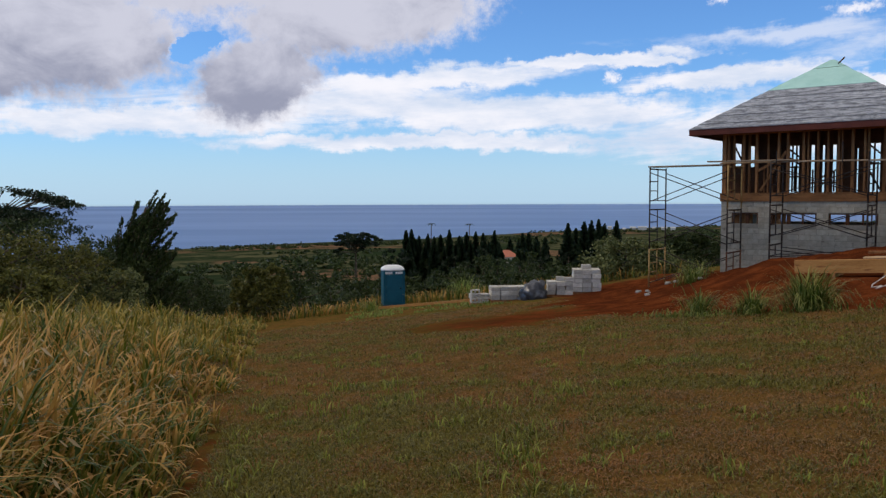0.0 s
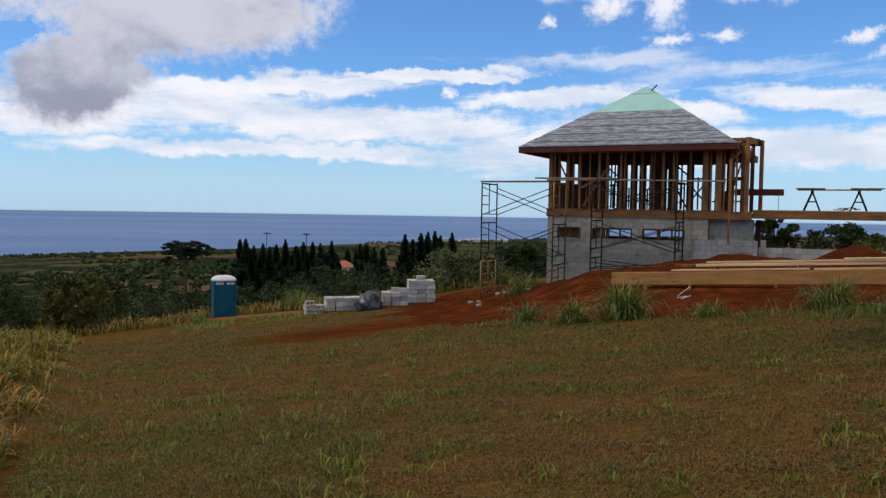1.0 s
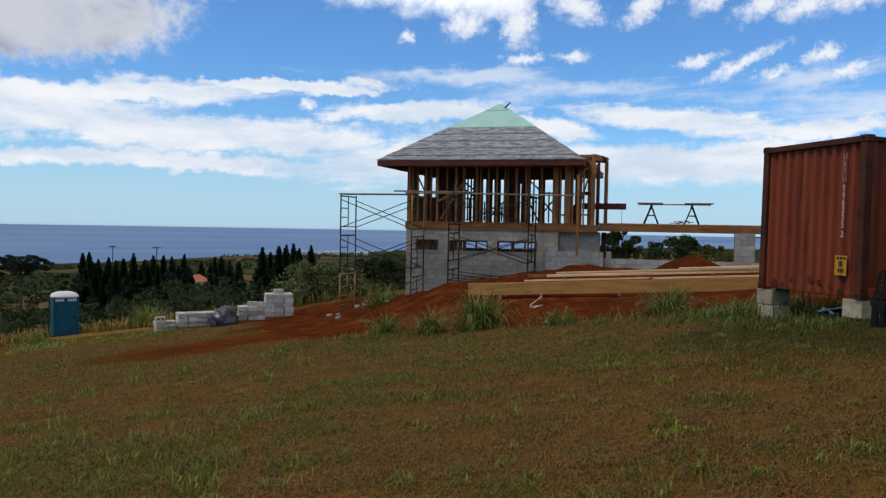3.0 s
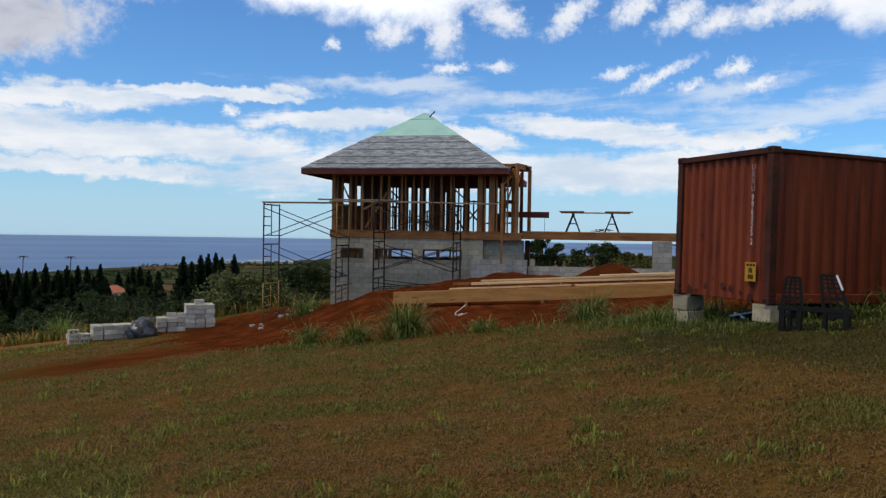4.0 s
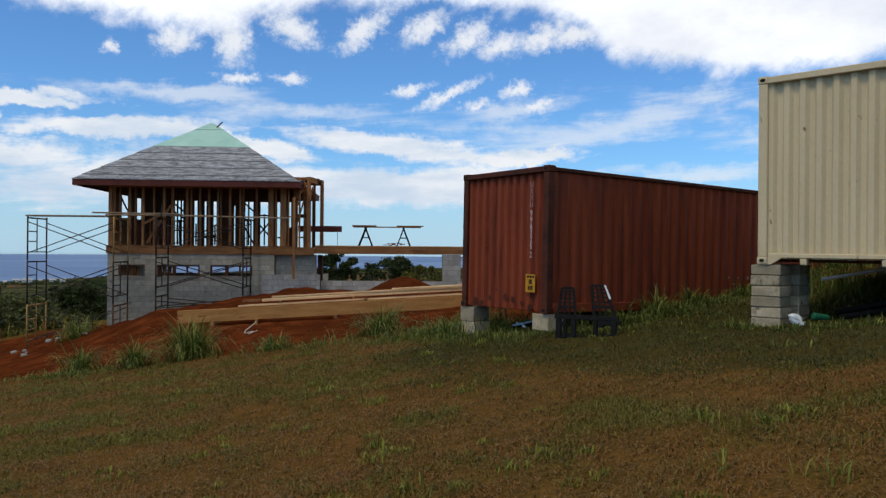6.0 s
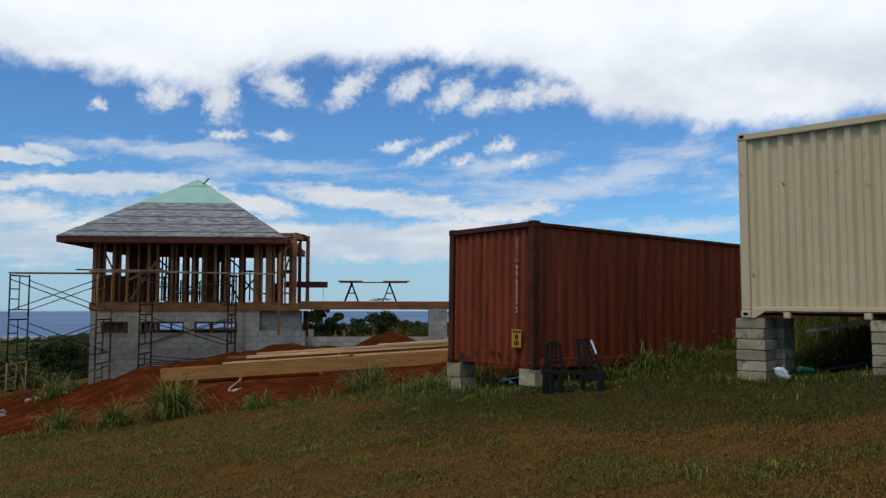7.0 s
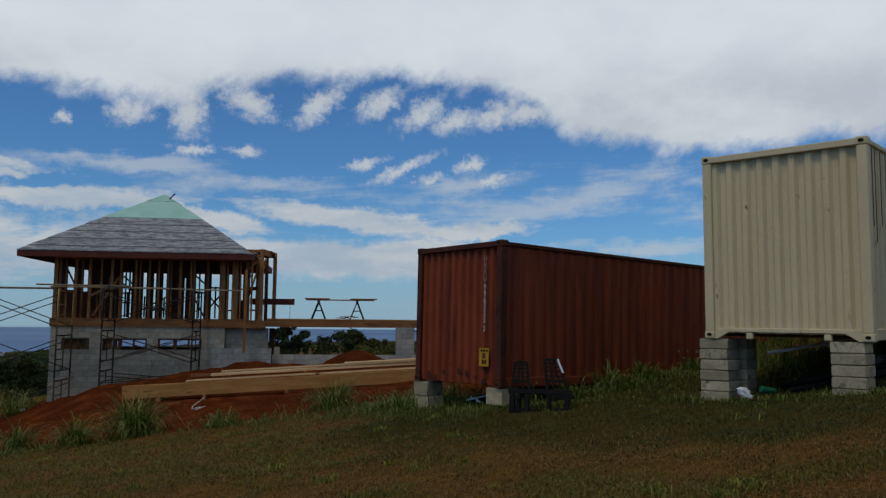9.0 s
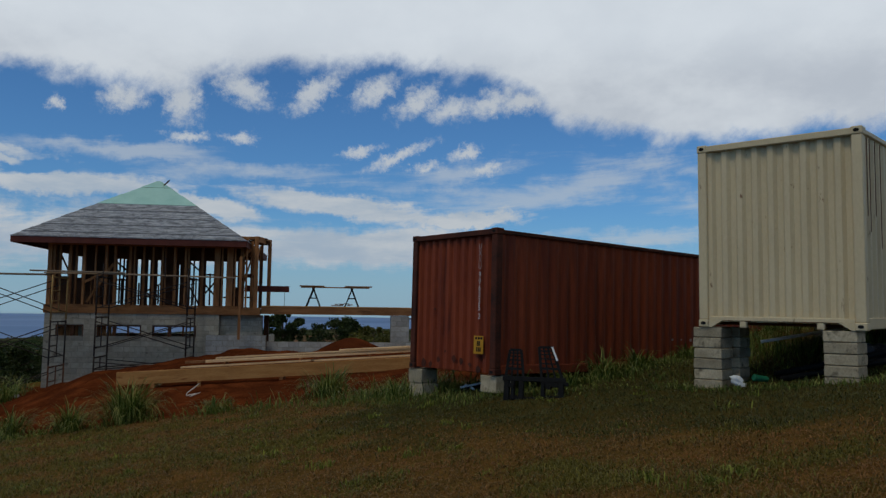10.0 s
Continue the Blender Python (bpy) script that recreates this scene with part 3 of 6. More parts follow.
def container(name, m, length, high, paint, frame_paint, label, end_folds, seam):
    W = 2.438
    root = thing(name, m, label, "shipping container")
    bm = bmesh.new()
    corrugated(bm, (0.06, W - 0.14, 0), (0, -1, 0), (-1, 0, 0), W - 0.28, 0.035 if seam else 0.085, high - 0.1, (W - 0.28) / end_folds, 0.056, 0.31)
    part("end_wall", bm, paint, root)
    bm = bmesh.new()
    corrugated(bm, (0.16, 0.035, 0), (1, 0, 0), (0, -1, 0), length - 0.32, 0.16, high - 0.08, 0.278, 0.030, 0.24)
    part("side_wall", bm, paint, root)
    bm = bmesh.new()
    corrugated(bm, (length - 0.16, W - 0.035, 0), (-1, 0, 0), (0, 1, 0), length - 0.32, 0.16, high - 0.08, 0.278, 0.030, 0.24)
    part("side_wall", bm, paint, root)
    bm = bmesh.new()
    box(bm, length - 0.09, length - 0.05, 0.12, W - 0.12, 0.16, high - 0.1)
    part("door", bm, paint, root)
    bm = bmesh.new()
    box(bm, 0.05, length - 0.05, 0.06, W - 0.06, high - 0.06, high - 0.03)
    part("roof", bm, paint, root)
    bm = bmesh.new()
    box(bm, 0.125, length - 0.1, 0.08, W - 0.08, 0.13, 0.17)
    part("floor_panel", bm, BLACK, root)
    for x in (0.0, length - 0.16):
        for y in (0.0, W - 0.15):
            bm = bmesh.new()
            box(bm, x + 0.004, x + 0.156, y + 0.004, y + 0.146, 0.118, high - 0.118)
            bevel(bm, 0.012)
            part("corner_post", bm, frame_paint, root)
            for z in (0.0, high - 0.118):
                bm = bmesh.new()
                box(bm, x - 0.006 if x == 0 else x - 0.012, x + 0.172 if x == 0 else x + 0.166, y - 0.006 if y == 0 else y - 0.006, y + 0.156, z, z + 0.118)
                bevel(bm, 0.014)
                c = part("corner_casting", bm, frame_paint, root)
                if x == 0:
                    bm = bmesh.new()
                    bmesh.ops.create_cone(bm, cap_ends=True, segments=14, radius1=0.034, radius2=0.034, depth=0.01,
                                          matrix=Matrix.Translation((-0.008, y + 0.075, z + 0.06)) @ pose(0, 0, 0, 0, 90, 0) @ Matrix.Diagonal((0.75, 1.2, 1, 1)))
                    part("casting_hole", bm, BLACK, c)
    rails = [(0.03, 0.10, 0.15, W - 0.15, 0.10, 0.17) if end_folds < 10 else (0.115, 0.15, 0.15, W - 0.15, 0.02, 0.12), (0.0, 0.07, 0.14, W - 0.14, high - 0.115, high - 0.015),
             (length - 0.12, length - 0.02, 0.15, W - 0.15, 0.03, 0.2), (length - 0.12, length - 0.02, 0.15, W - 0.15, high - 0.12, high - 0.02),
             (0.16, length - 0.16, 0.0, 0.05, 0.02, 0.18), (0.16, length - 0.16, W - 0.05, W, 0.02, 0.18),
             (0.16, length - 0.16, 0.0, 0.06, high - 0.10, high - 0.03), (0.16, length - 0.16, W - 0.06, W, high - 0.10, high - 0.03)]
    for r in rails:
        bm = bmesh.new()
        box(bm, *r)
        bevel(bm, 0.01)
        part("rail", bm, frame_paint if seam and r[5] > 1 else paint, root)
    x = 0.5
    while x < length - 0.4:
        bm = bmesh.new()
        box(bm, x, x + 0.045, 0.06, W - 0.06, 0.03, 0.13)
        part("cross_member", bm, RED_DARK if seam else RUST, root)
        x += 0.42
    return root


red_box = container("red_container", Matrix.Translation((10.731, 8.951, 0.570)) @ Euler((radians(-0.13), radians(0.95), radians(-5.83))).to_matrix().to_4x4(),
                    12.19, 2.591, RED, RED_DARK, "weathered rust-red steel shipping container raised on concrete blocks", 10, True)
white_box = container("cream_container", Matrix.Translation((12.215, 3.434, 1.470)) @ Euler((radians(0.3), radians(-0.68), radians(2.14))).to_matrix().to_4x4(),
                      6.06, 2.896, CREAM, CREAM, "cream painted steel shipping container raised on block piers", 9, False)


def lettering(body, size, m, parent, mat, name="lettering"):
    cu = bpy.data.curves.new(name, "FONT")
    cu.body, cu.size, cu.align_x, cu.align_y, cu.extrude = body, size, "CENTER", "CENTER", 0.0015
    ob = new(name, cu)
    dg = bpy.context.evaluated_depsgraph_get()
    me = bpy.data.meshes.new_from_object(ob.evaluated_get(dg))
    bpy.data.objects.remove(ob)
    me.materials.clear()
    me.materials.append(mat)
    o = new(name, me)
    o.parent = parent
    o.matrix_local = m
    return o


# container number down the end wall, one character below another
FACE = Matrix(((0, 0, -1, 0), (-1, 0, 0, 0), (0, 1, 0, 0), (0, 0, 0, 1)))
z = 2.27
for ch in "UXXU 996225 2":
    if ch != " ":
        lettering(ch, 0.145, Matrix.Translation((0.006, 0.435, z)) @ FACE @ Matrix.Diagonal((0.85, 1, 1, 1)), red_box, LETTER if ch.isdigit() else LETTER_WORN)
        z -= 0.118
    else:
        z -= 0.035
bm = bmesh.new()
box(bm, 0.004, 0.010, 0.31, 0.56, 0.36, 0.68)
sticker = part("warning_sticker", bm, YELLOW, red_box, "yellow caution sticker with dark print")
for y0, y1, z0, z1 in ((0.33, 0.54, 0.615, 0.655), (0.39, 0.48, 0.50, 0.59), (0.37, 0.50, 0.40, 0.475)):
    for a in range(3):
        bm = bmesh.new()
        w = (y1 - y0) / 3
        box(bm, 0.001, 0.004, y0 + a * w, y0 + a * w + w * 0.7, z0, z1)
        part("print_bar", bm, BLACK, sticker)


# rusted-through spots low on the red end wall
rs = random.Random(8)
for y0, z0, e in ((1.62, 0.20, 0.05), (1.17, 0.24, 0.06), (0.96, 0.21, 0.055), (2.06, 0.12, 0.07), (0.72, 0.15, 0.035), (1.75, 1.15, 0.02), (1.42, 0.36, 0.022), (1.85, 0.10, 0.05), (0.50, 0.08, 0.06)):
    bm = bmesh.new()
    for x in (0.062, 0.057):
        ring = [bm.verts.new((x, y0 + e * math.cos(a) * rs.uniform(0.7, 1.2), z0 + 1.2 * e * math.sin(a) * rs.uniform(0.7, 1.2))) for a in [i * math.pi / 5 for i in range(10)]]
        bm.faces.new(ring)
    part("rust_patch", bm, RED_DARK, red_box, "dark rusted-through patch")
# faded illegible marks low on the long side
for k in range(6):
    bm = bmesh.new()
    box(bm, 5.2 + k * 0.34, 5.2 + k * 0.34 + rs.uniform(0.03, 0.07), -0.004, 0.001, 0.62 + rs.uniform(-0.03, 0.02), 0.67 + rs.uniform(-0.02, 0.02))
    part("faded_mark", bm, LETTER_WORN, red_box)
# gussets beside the cream container's lower corners, and rust along its edges
for y0, d in ((2.438 - 0.15, -1), (0.15, 1)):
    bm = bmesh.new()
    q = [(y0, 0.0), (y0 + d * 0.05, 0.0), (y0 + d * 0.22, 0.105), (y0, 0.105)]
    for x in (0.02, 0.09):
        bm.faces.new([bm.verts.new((x, a, b)) for a, b in q])
    vs = list(bm.verts)
    for i in range(4): bm.faces.new((vs[i], vs[(i + 1) % 4], vs[4 + (i + 1) % 4], vs[4 + i]))
    part("gusset", bm, CREAM, white_box)
for k in range(9):
    y0, ln = rs.uniform(0.3, 2.1), rs.uniform(0.05, 0.28)
    bm = bmesh.new()
    box(bm, 0.031, 0.036, y0, min(y0 + ln, 2.25), 0.098, 0.098 + rs.uniform(0.008, 0.022))
    part("rust_patch", bm, RUST, white_box)
for x0 in (0.20, 0.34, 0.62, 0.90):
    bm = bmesh.new()
    box(bm, x0, x0 + 0.02, -0.003, 0.004, 1.2 + rs.uniform(0, 0.5), 2.75)
    part("rust_streak", bm, RUST, white_box)


def pier(m, nx, ny, courses, w, d, h, label, mat):
    """Dry-stacked solid concrete blocks."""
    root = thing("block_pier", m, label, "pier", "container piers")
    rng = random.Random(int(m.translation.x * 100))
    bm = bmesh.new()
    box(bm, -w / 2, w / 2, -d / 2, d / 2, 0, h - 0.008)
    bevel(bm, 0.012)
    me = mesh_of("block", bm, mat)
    for k in range(courses):
        for i in range(nx):
            for j in range(ny):
                o = new("block", me)
                o.parent = root
                o.matrix_local = pose((i - (nx - 1) / 2) * (w + 0.006) + rng.uniform(-.012, .012), (j - (ny - 1) / 2) * (d + 0.006) + rng.uniform(-.01, .01), k * h, 0, 0, rng.uniform(-2.5, 2.5))
    return root


RB, WB = red_box.matrix_world, white_box.matrix_world
for lx, ly, cs, h in ((0.25, 2.30, 2, 0.28), (0.25, 0.22, 1, 0.30), (11.8, 2.2, 2, 0.2), (11.8, 0.2, 1, 0.2)):
    p = RB @ Vector((lx, ly, 0))
    pier(pose(p.x, p.y, p.z - cs * h - 0.002, 0, 0, -5.8), 1, 1, cs, 0.40, 0.42, h, "weathered concrete block pier under the red container", PIER_BLOCK)
for lx, ly, cs in ((0.24, 2.32, 6), (0.24, 0.36, 6), (0.80, 2.26, 6), (5.7, 2.2, 4), (5.7, 0.26, 4)):
    p = WB @ Vector((lx, ly, 0))
    pier(pose(p.x, p.y, p.z - cs * 0.165 - 0.002, 0, 0, 2.1), 1, 1, cs, 0.42, 0.46, 0.165, "stacked weathered concrete block pier under the cream container", PIER_BLOCK)

# ---------------------------------------------------------------- house under construction
HOUSE = Matrix(((0.788, 0.6157, 0, 9.52), (-0.6157, 0.788, 0, 30.76), (0, 0, 1, 0), (0, 0, 0, 1)))
house = thing("house", HOUSE, "half-built two-storey house, block below and open timber framing above", "house")
WY, BT = 0.93, 1.45
WINDOWS = ((1.35, 2.33), (2.80, 4.38), (4.78, 6.37))


def block_wall(name, x0, x1, y, z0, z1, thick, holes, parent, mat=BLOCK, single_blocks=True):
    """A block wall: recessed mortar core with each block proud of it."""
    cuts = sorted([(a, b) for a, b, c, d in holes])
    xs = [x0] + [v for c in cuts for v in c] + [x1]
    beds = [(xs[i], xs[i + 1], z0, z1) for i in range(0, len(xs), 2)] + [r for a, b, c, d in holes for r in ((a, b, z0, c), (a, b, d, z1))]
    wall = None
    for a, b, c, d in beds:
        bm = bmesh.new()
        box(bm, a, b, y + 0.01, y + thick - 0.01, c, d)
        bed = part("mortar_bed" if wall else name, bm, MORTAR, wall or parent)
        wall = wall or bed
    shared = {}
    k, z = 0, z1
    while z > z0 + 0.05:
        zb = max(z - 0.2032, z0)
        x = x0 - (0.2032 if k % 2 else 0)
        while x < x1:
            a, b = max(x, x0), min(x + 0.4064, x1)
            segs = [(a, b)]
            for ha, hb, hc, hd in holes:
                if zb < hd - 0.02 and z > hc + 0.02:
                    segs = [s for p, q in segs for s in ((p, min(q, ha)), (max(p, hb), q)) if s[1] - s[0] > 0.02]
            for p, q in segs:
                if q - p < 0.03: continue
                key = (round(q - p, 2), round(z - zb, 2))
                if key not in shared:
                    bm = bmesh.new()
                    box(bm, 0.007, q - p - 0.007, 0, thick, 0.007, z - zb - 0.007)
                    shared[key] = mesh_of("block", bm, mat)
                o = new("block", shared[key])
                o.parent = wall
                o.location = (p, y + random.uniform(-0.004, 0.004), zb)
            x += 0.4064
        z, k = zb, k + 1
    return wall


block_wall("front_wall", 0.94, 7.21, WY, -2.0, BT, 0.2, [(a, b, 0.61, 1.02) for a, b in WINDOWS], house)
block_wall("recessed_wall", 7.21, 8.78, WY + 0.28, -0.9, BT, 0.2, [], house)
for a, b, c, d, z0, z1 in ((0.94, 1.14, WY + 0.2, 7.2, -2.2, BT), (0.94, 8.78, 7.0, 7.2, -2.6, 0.55), (8.58, 8.775, WY + 0.48, 7.0, -1.5, 0.55), (7.01, 7.205, WY + 0.2, WY + 0.47, -1.0, BT)):
    bm = bmesh.new()
    box(bm, a, b, c, d, z0, z1)
    part("block_wall", bm, BLOCK, house)
for a, b in WINDOWS:
    bm = bmesh.new()
    for u in (a, b - 0.05):
        box(bm, u, u + 0.05, WY + 0.03, WY + 0.17, 0.61, 1.02)
    box(bm, a + 0.05, b - 0.05, WY + 0.03, WY + 0.17, 0.97, 1.02)
    n = 2 if b - a < 1.2 else 3
    fr = part("window", bm, WOOD_DARK, house, "rough dark timber window buck, unglazed")
    for i in range(1, n):
        bm = bmesh.new()
        u = a + (b - a) * i / n + 0.02
        box(bm, u, u + (0.12 if i == 1 else 0.05), WY + 0.05, WY + 0.15, 0.61, 0.97)
        part("mullion", bm, WOOD_DARK, fr)
# boards stacked inside, seen through the first two openings
for a, b in ((1.30, 2.05), (2.72, 3.25)):
    for k in range(3):
        bm = bmesh.new()
        w = (b - a) / 3
        box(bm, a + k * w + 0.01, a + (k + 1) * w - 0.01, WY + 0.30 + 0.02 * k, WY + 0.33 + 0.02 * k, -0.2, 1.30)
        part("inner_board", bm, WOOD, house)
# band joist and floor
bm = bmesh.new()
box(bm, 0.90, 8.72, WY - 0.04, WY + 0.05, BT, 1.74)
part("band_joist", bm, WOOD_BEAM, house, "long weathered timber band joist")
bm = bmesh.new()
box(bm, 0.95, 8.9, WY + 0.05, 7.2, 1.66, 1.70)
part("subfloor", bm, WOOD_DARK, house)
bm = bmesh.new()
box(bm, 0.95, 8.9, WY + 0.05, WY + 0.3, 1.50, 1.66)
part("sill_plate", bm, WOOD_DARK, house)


def seen(s, q, z=None):
    """A point of the wall plane carried back along the sight line to depth q."""
    k = (q + 30.1) / (WY + 30.1)
    return 11.44 + (s - 11.44) * k if z is None else 1.6 + (z - 1.6) * k


# upper storey: studs on the front line
PLATE = 3.98
studs = [(0.96, 0.14), (1.14, 0.09), (1.36, 0.06), (1.70, 0.10), (1.93, 0.06), (2.19, 0.09), (2.62, 0.045), (2.98, 0.09), (3.30, 0.09), (3.84, 0.09), (4.02, 0.045), (4.34, 0.07), (4.68, 0.06),
         (5.02, 0.07), (5.14, 0.045), (5.46, 0.09), (5.86, 0.07), (5.98, 0.05), (6.46, 0.09), (6.96, 0.20), (7.22, 0.045), (7.42, 0.22), (7.70, 0.045), (7.92, 0.09)]
for s, w in studs:
    bm = bmesh.new()
    box(bm, s, s + w, WY + 0.01, WY + 0.14, 1.74, PLATE)
    part("stud", bm, WOOD, house)
for z0, z1 in ((1.742, 1.78), (PLATE, PLATE + 0.04), (PLATE + 0.042, PLATE + 0.08)):
    bm = bmesh.new()
    box(bm, 0.95, 8.0, WY + 0.005, WY + 0.145, z0, z1)
    part("wall_plate", bm, WOOD, house)
for a, b in (((2.4, 1.85), (3.3, 3.3)), ((2.3, 2.6), (2.95, 2.95)), ((7.9, 3.55), (8.3, 3.95))):
    bm = bmesh.new()
    bar(bm, (a[0], WY - 0.03, a[1]), (b[0], WY - 0.03, b[1]), 0.03, 0.09)
    part("brace", bm, WOOD, house)
for s in (1.0, 2.2, 2.45, 2.75):
    bm = bmesh.new()
    box(bm, s, s + 0.05, WY + 0.16, WY + 0.2, 1.74, 2.75)
    part("stud", bm, WOOD, house)
# sheathed inner wall with the gaps one sees through, darkened for interior shade
Q = 2.4
gaps = [(1.42, 1.67, 2.8, 3.66), (2.0, 2.16, 2.75, 3.55), (3.43, 3.74, 1.82, 3.48), (4.16, 4.27, 1.84, 3.48), (4.54, 4.61, 1.84, 3.46), (4.88, 4.99, 1.86, 3.46), (5.66, 5.70, 1.9, 3.3),
        (6.08, 6.38, 1.82, 3.46), (6.65, 6.94, 1.88, 3.46), (7.29, 7.40, 1.86, 3.46), (7.75, 7.89, 2.5, 3.47)]
edges = [seen(0.95, Q)] + [seen(v, Q) for g4 in gaps for v in g4[:2]] + [seen(7.95, Q)]
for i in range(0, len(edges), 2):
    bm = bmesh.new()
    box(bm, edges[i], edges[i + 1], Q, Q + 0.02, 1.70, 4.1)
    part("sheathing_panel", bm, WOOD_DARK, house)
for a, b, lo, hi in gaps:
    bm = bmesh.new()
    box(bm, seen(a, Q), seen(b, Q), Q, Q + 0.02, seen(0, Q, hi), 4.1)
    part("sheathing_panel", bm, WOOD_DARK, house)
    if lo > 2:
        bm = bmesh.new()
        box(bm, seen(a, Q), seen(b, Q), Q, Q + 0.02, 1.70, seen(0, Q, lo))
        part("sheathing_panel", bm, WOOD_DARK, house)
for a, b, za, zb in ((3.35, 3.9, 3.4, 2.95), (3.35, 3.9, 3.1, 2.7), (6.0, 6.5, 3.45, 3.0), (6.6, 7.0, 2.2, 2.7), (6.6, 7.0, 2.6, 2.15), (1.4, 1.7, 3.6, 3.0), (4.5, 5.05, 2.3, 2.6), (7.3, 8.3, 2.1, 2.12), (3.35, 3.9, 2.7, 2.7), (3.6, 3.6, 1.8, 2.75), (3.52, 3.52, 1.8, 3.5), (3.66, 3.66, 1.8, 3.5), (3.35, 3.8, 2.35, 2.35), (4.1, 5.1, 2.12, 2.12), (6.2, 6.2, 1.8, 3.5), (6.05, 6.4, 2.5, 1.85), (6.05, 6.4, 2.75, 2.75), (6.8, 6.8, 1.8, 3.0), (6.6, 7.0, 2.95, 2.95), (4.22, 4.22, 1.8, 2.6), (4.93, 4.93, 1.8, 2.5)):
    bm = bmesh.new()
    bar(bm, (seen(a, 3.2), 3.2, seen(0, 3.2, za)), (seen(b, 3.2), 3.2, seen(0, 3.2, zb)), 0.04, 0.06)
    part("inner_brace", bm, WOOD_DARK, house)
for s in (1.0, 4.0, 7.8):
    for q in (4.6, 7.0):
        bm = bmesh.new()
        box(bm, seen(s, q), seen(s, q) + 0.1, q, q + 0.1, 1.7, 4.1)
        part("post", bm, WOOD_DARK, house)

# roof
EZ, AZ_, EW = 4.20, 6.96, 8.22
LAP = material("dark_lap_edge", (0.05, 0.052, 0.058), (0.24, 0.245, 0.26), 3, 0.85, 0.1, 8)
roof = bmesh.new()
ap = Vector((EW / 2, EW / 2, AZ_))
crn = [Vector((0, 0, EZ)), Vector((EW, 0, EZ)), Vector((EW, EW, EZ)), Vector((0, EW, EZ))]
for dz in (-0.02, -0.16):
    vs = [roof.verts.new(c + Vector((0, 0, dz))) for c in crn]
    va = roof.verts.new(ap + Vector((0, 0, dz)))
    for i in range(4):
        roof.faces.new((vs[i], vs[(i + 1) % 4], va))
roof_part = part("roof", roof, WOOD_DARK, house, "hipped pyramid roof, grey underlay with a pale green top")
for i in range(4):
    a, b = crn[i], crn[(i + 1) % 4]
    bm = bmesh.new()
    bar(bm, a + Vector((0, 0, -0.125)), b + Vector((0, 0, -0.125)), 0.05, 0.22)
    part("fascia", bm, FASCIA, roof_part)
    bm = bmesh.new()
    bar(bm, a + Vector((0, 0, 0.0)), b + Vector((0, 0, 0.0)), 0.09, 0.025)
    part("drip_edge", bm, FELT, roof_part)
    nn = 9
    for k in range(nn + 3):
        t0, t1 = (k / nn * 0.545, (k + 1) / nn * 0.545 + 0.012) if k < nn else ((0.545, 0.72), (0.722, 0.86), (0.862, 0.985))[k - nn]
        up = (b - a).cross(ap - a).normalized()
        if up.z < 0: up = -up
        l0, l1 = 0.012 + 0.014 * (k % 2), 0.004 + 0.014 * (k % 2)
        bm = bmesh.new()
        q4 = [a.lerp(ap, t0), b.lerp(ap, t0), b.lerp(ap, t1), a.lerp(ap, t1)]
        lo = [bm.verts.new(p + up * l1) for p in q4]
        hi = [bm.verts.new(p + up * (l0 + 0.006)) for p in q4]
        bm.faces.new(hi)
        for e in range(4):
            bm.faces.new((lo[e], lo[(e + 1) % 4], hi[(e + 1) % 4], hi[e]))
        # narrow darker strip along the foot of each underlay course
        if k < nn:
            lap = bmesh.new()
            t2 = t0 + 0.007
            lap.faces.new([lap.verts.new(p + up * (l0 + 0.009)) for p in (a.lerp(ap, t0), b.lerp(ap, t0), b.lerp(ap, t2), a.lerp(ap, t2))])
            part("lap_edge", lap, LAP, roof_part)
        part("underlay_strip" if k < nn else "sheathing_sheet", bm, FELT if k < nn else GREEN_FELT, roof_part)
# rafters and soffit, coloured dark for the shade below the eaves
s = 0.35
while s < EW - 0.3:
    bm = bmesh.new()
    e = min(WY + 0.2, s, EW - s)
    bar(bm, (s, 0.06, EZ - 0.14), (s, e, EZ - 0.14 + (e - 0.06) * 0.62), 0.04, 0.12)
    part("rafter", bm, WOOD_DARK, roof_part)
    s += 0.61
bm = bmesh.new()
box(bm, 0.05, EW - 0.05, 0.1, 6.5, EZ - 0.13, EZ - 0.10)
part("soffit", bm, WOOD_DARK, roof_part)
bm = bmesh.new()
bar(bm, (4.42, 3.55, 6.70), (4.62, 3.68, 6.95), 0.03, 0.05)
part("vent_flap", bm, WOOD_DARK, roof_part)

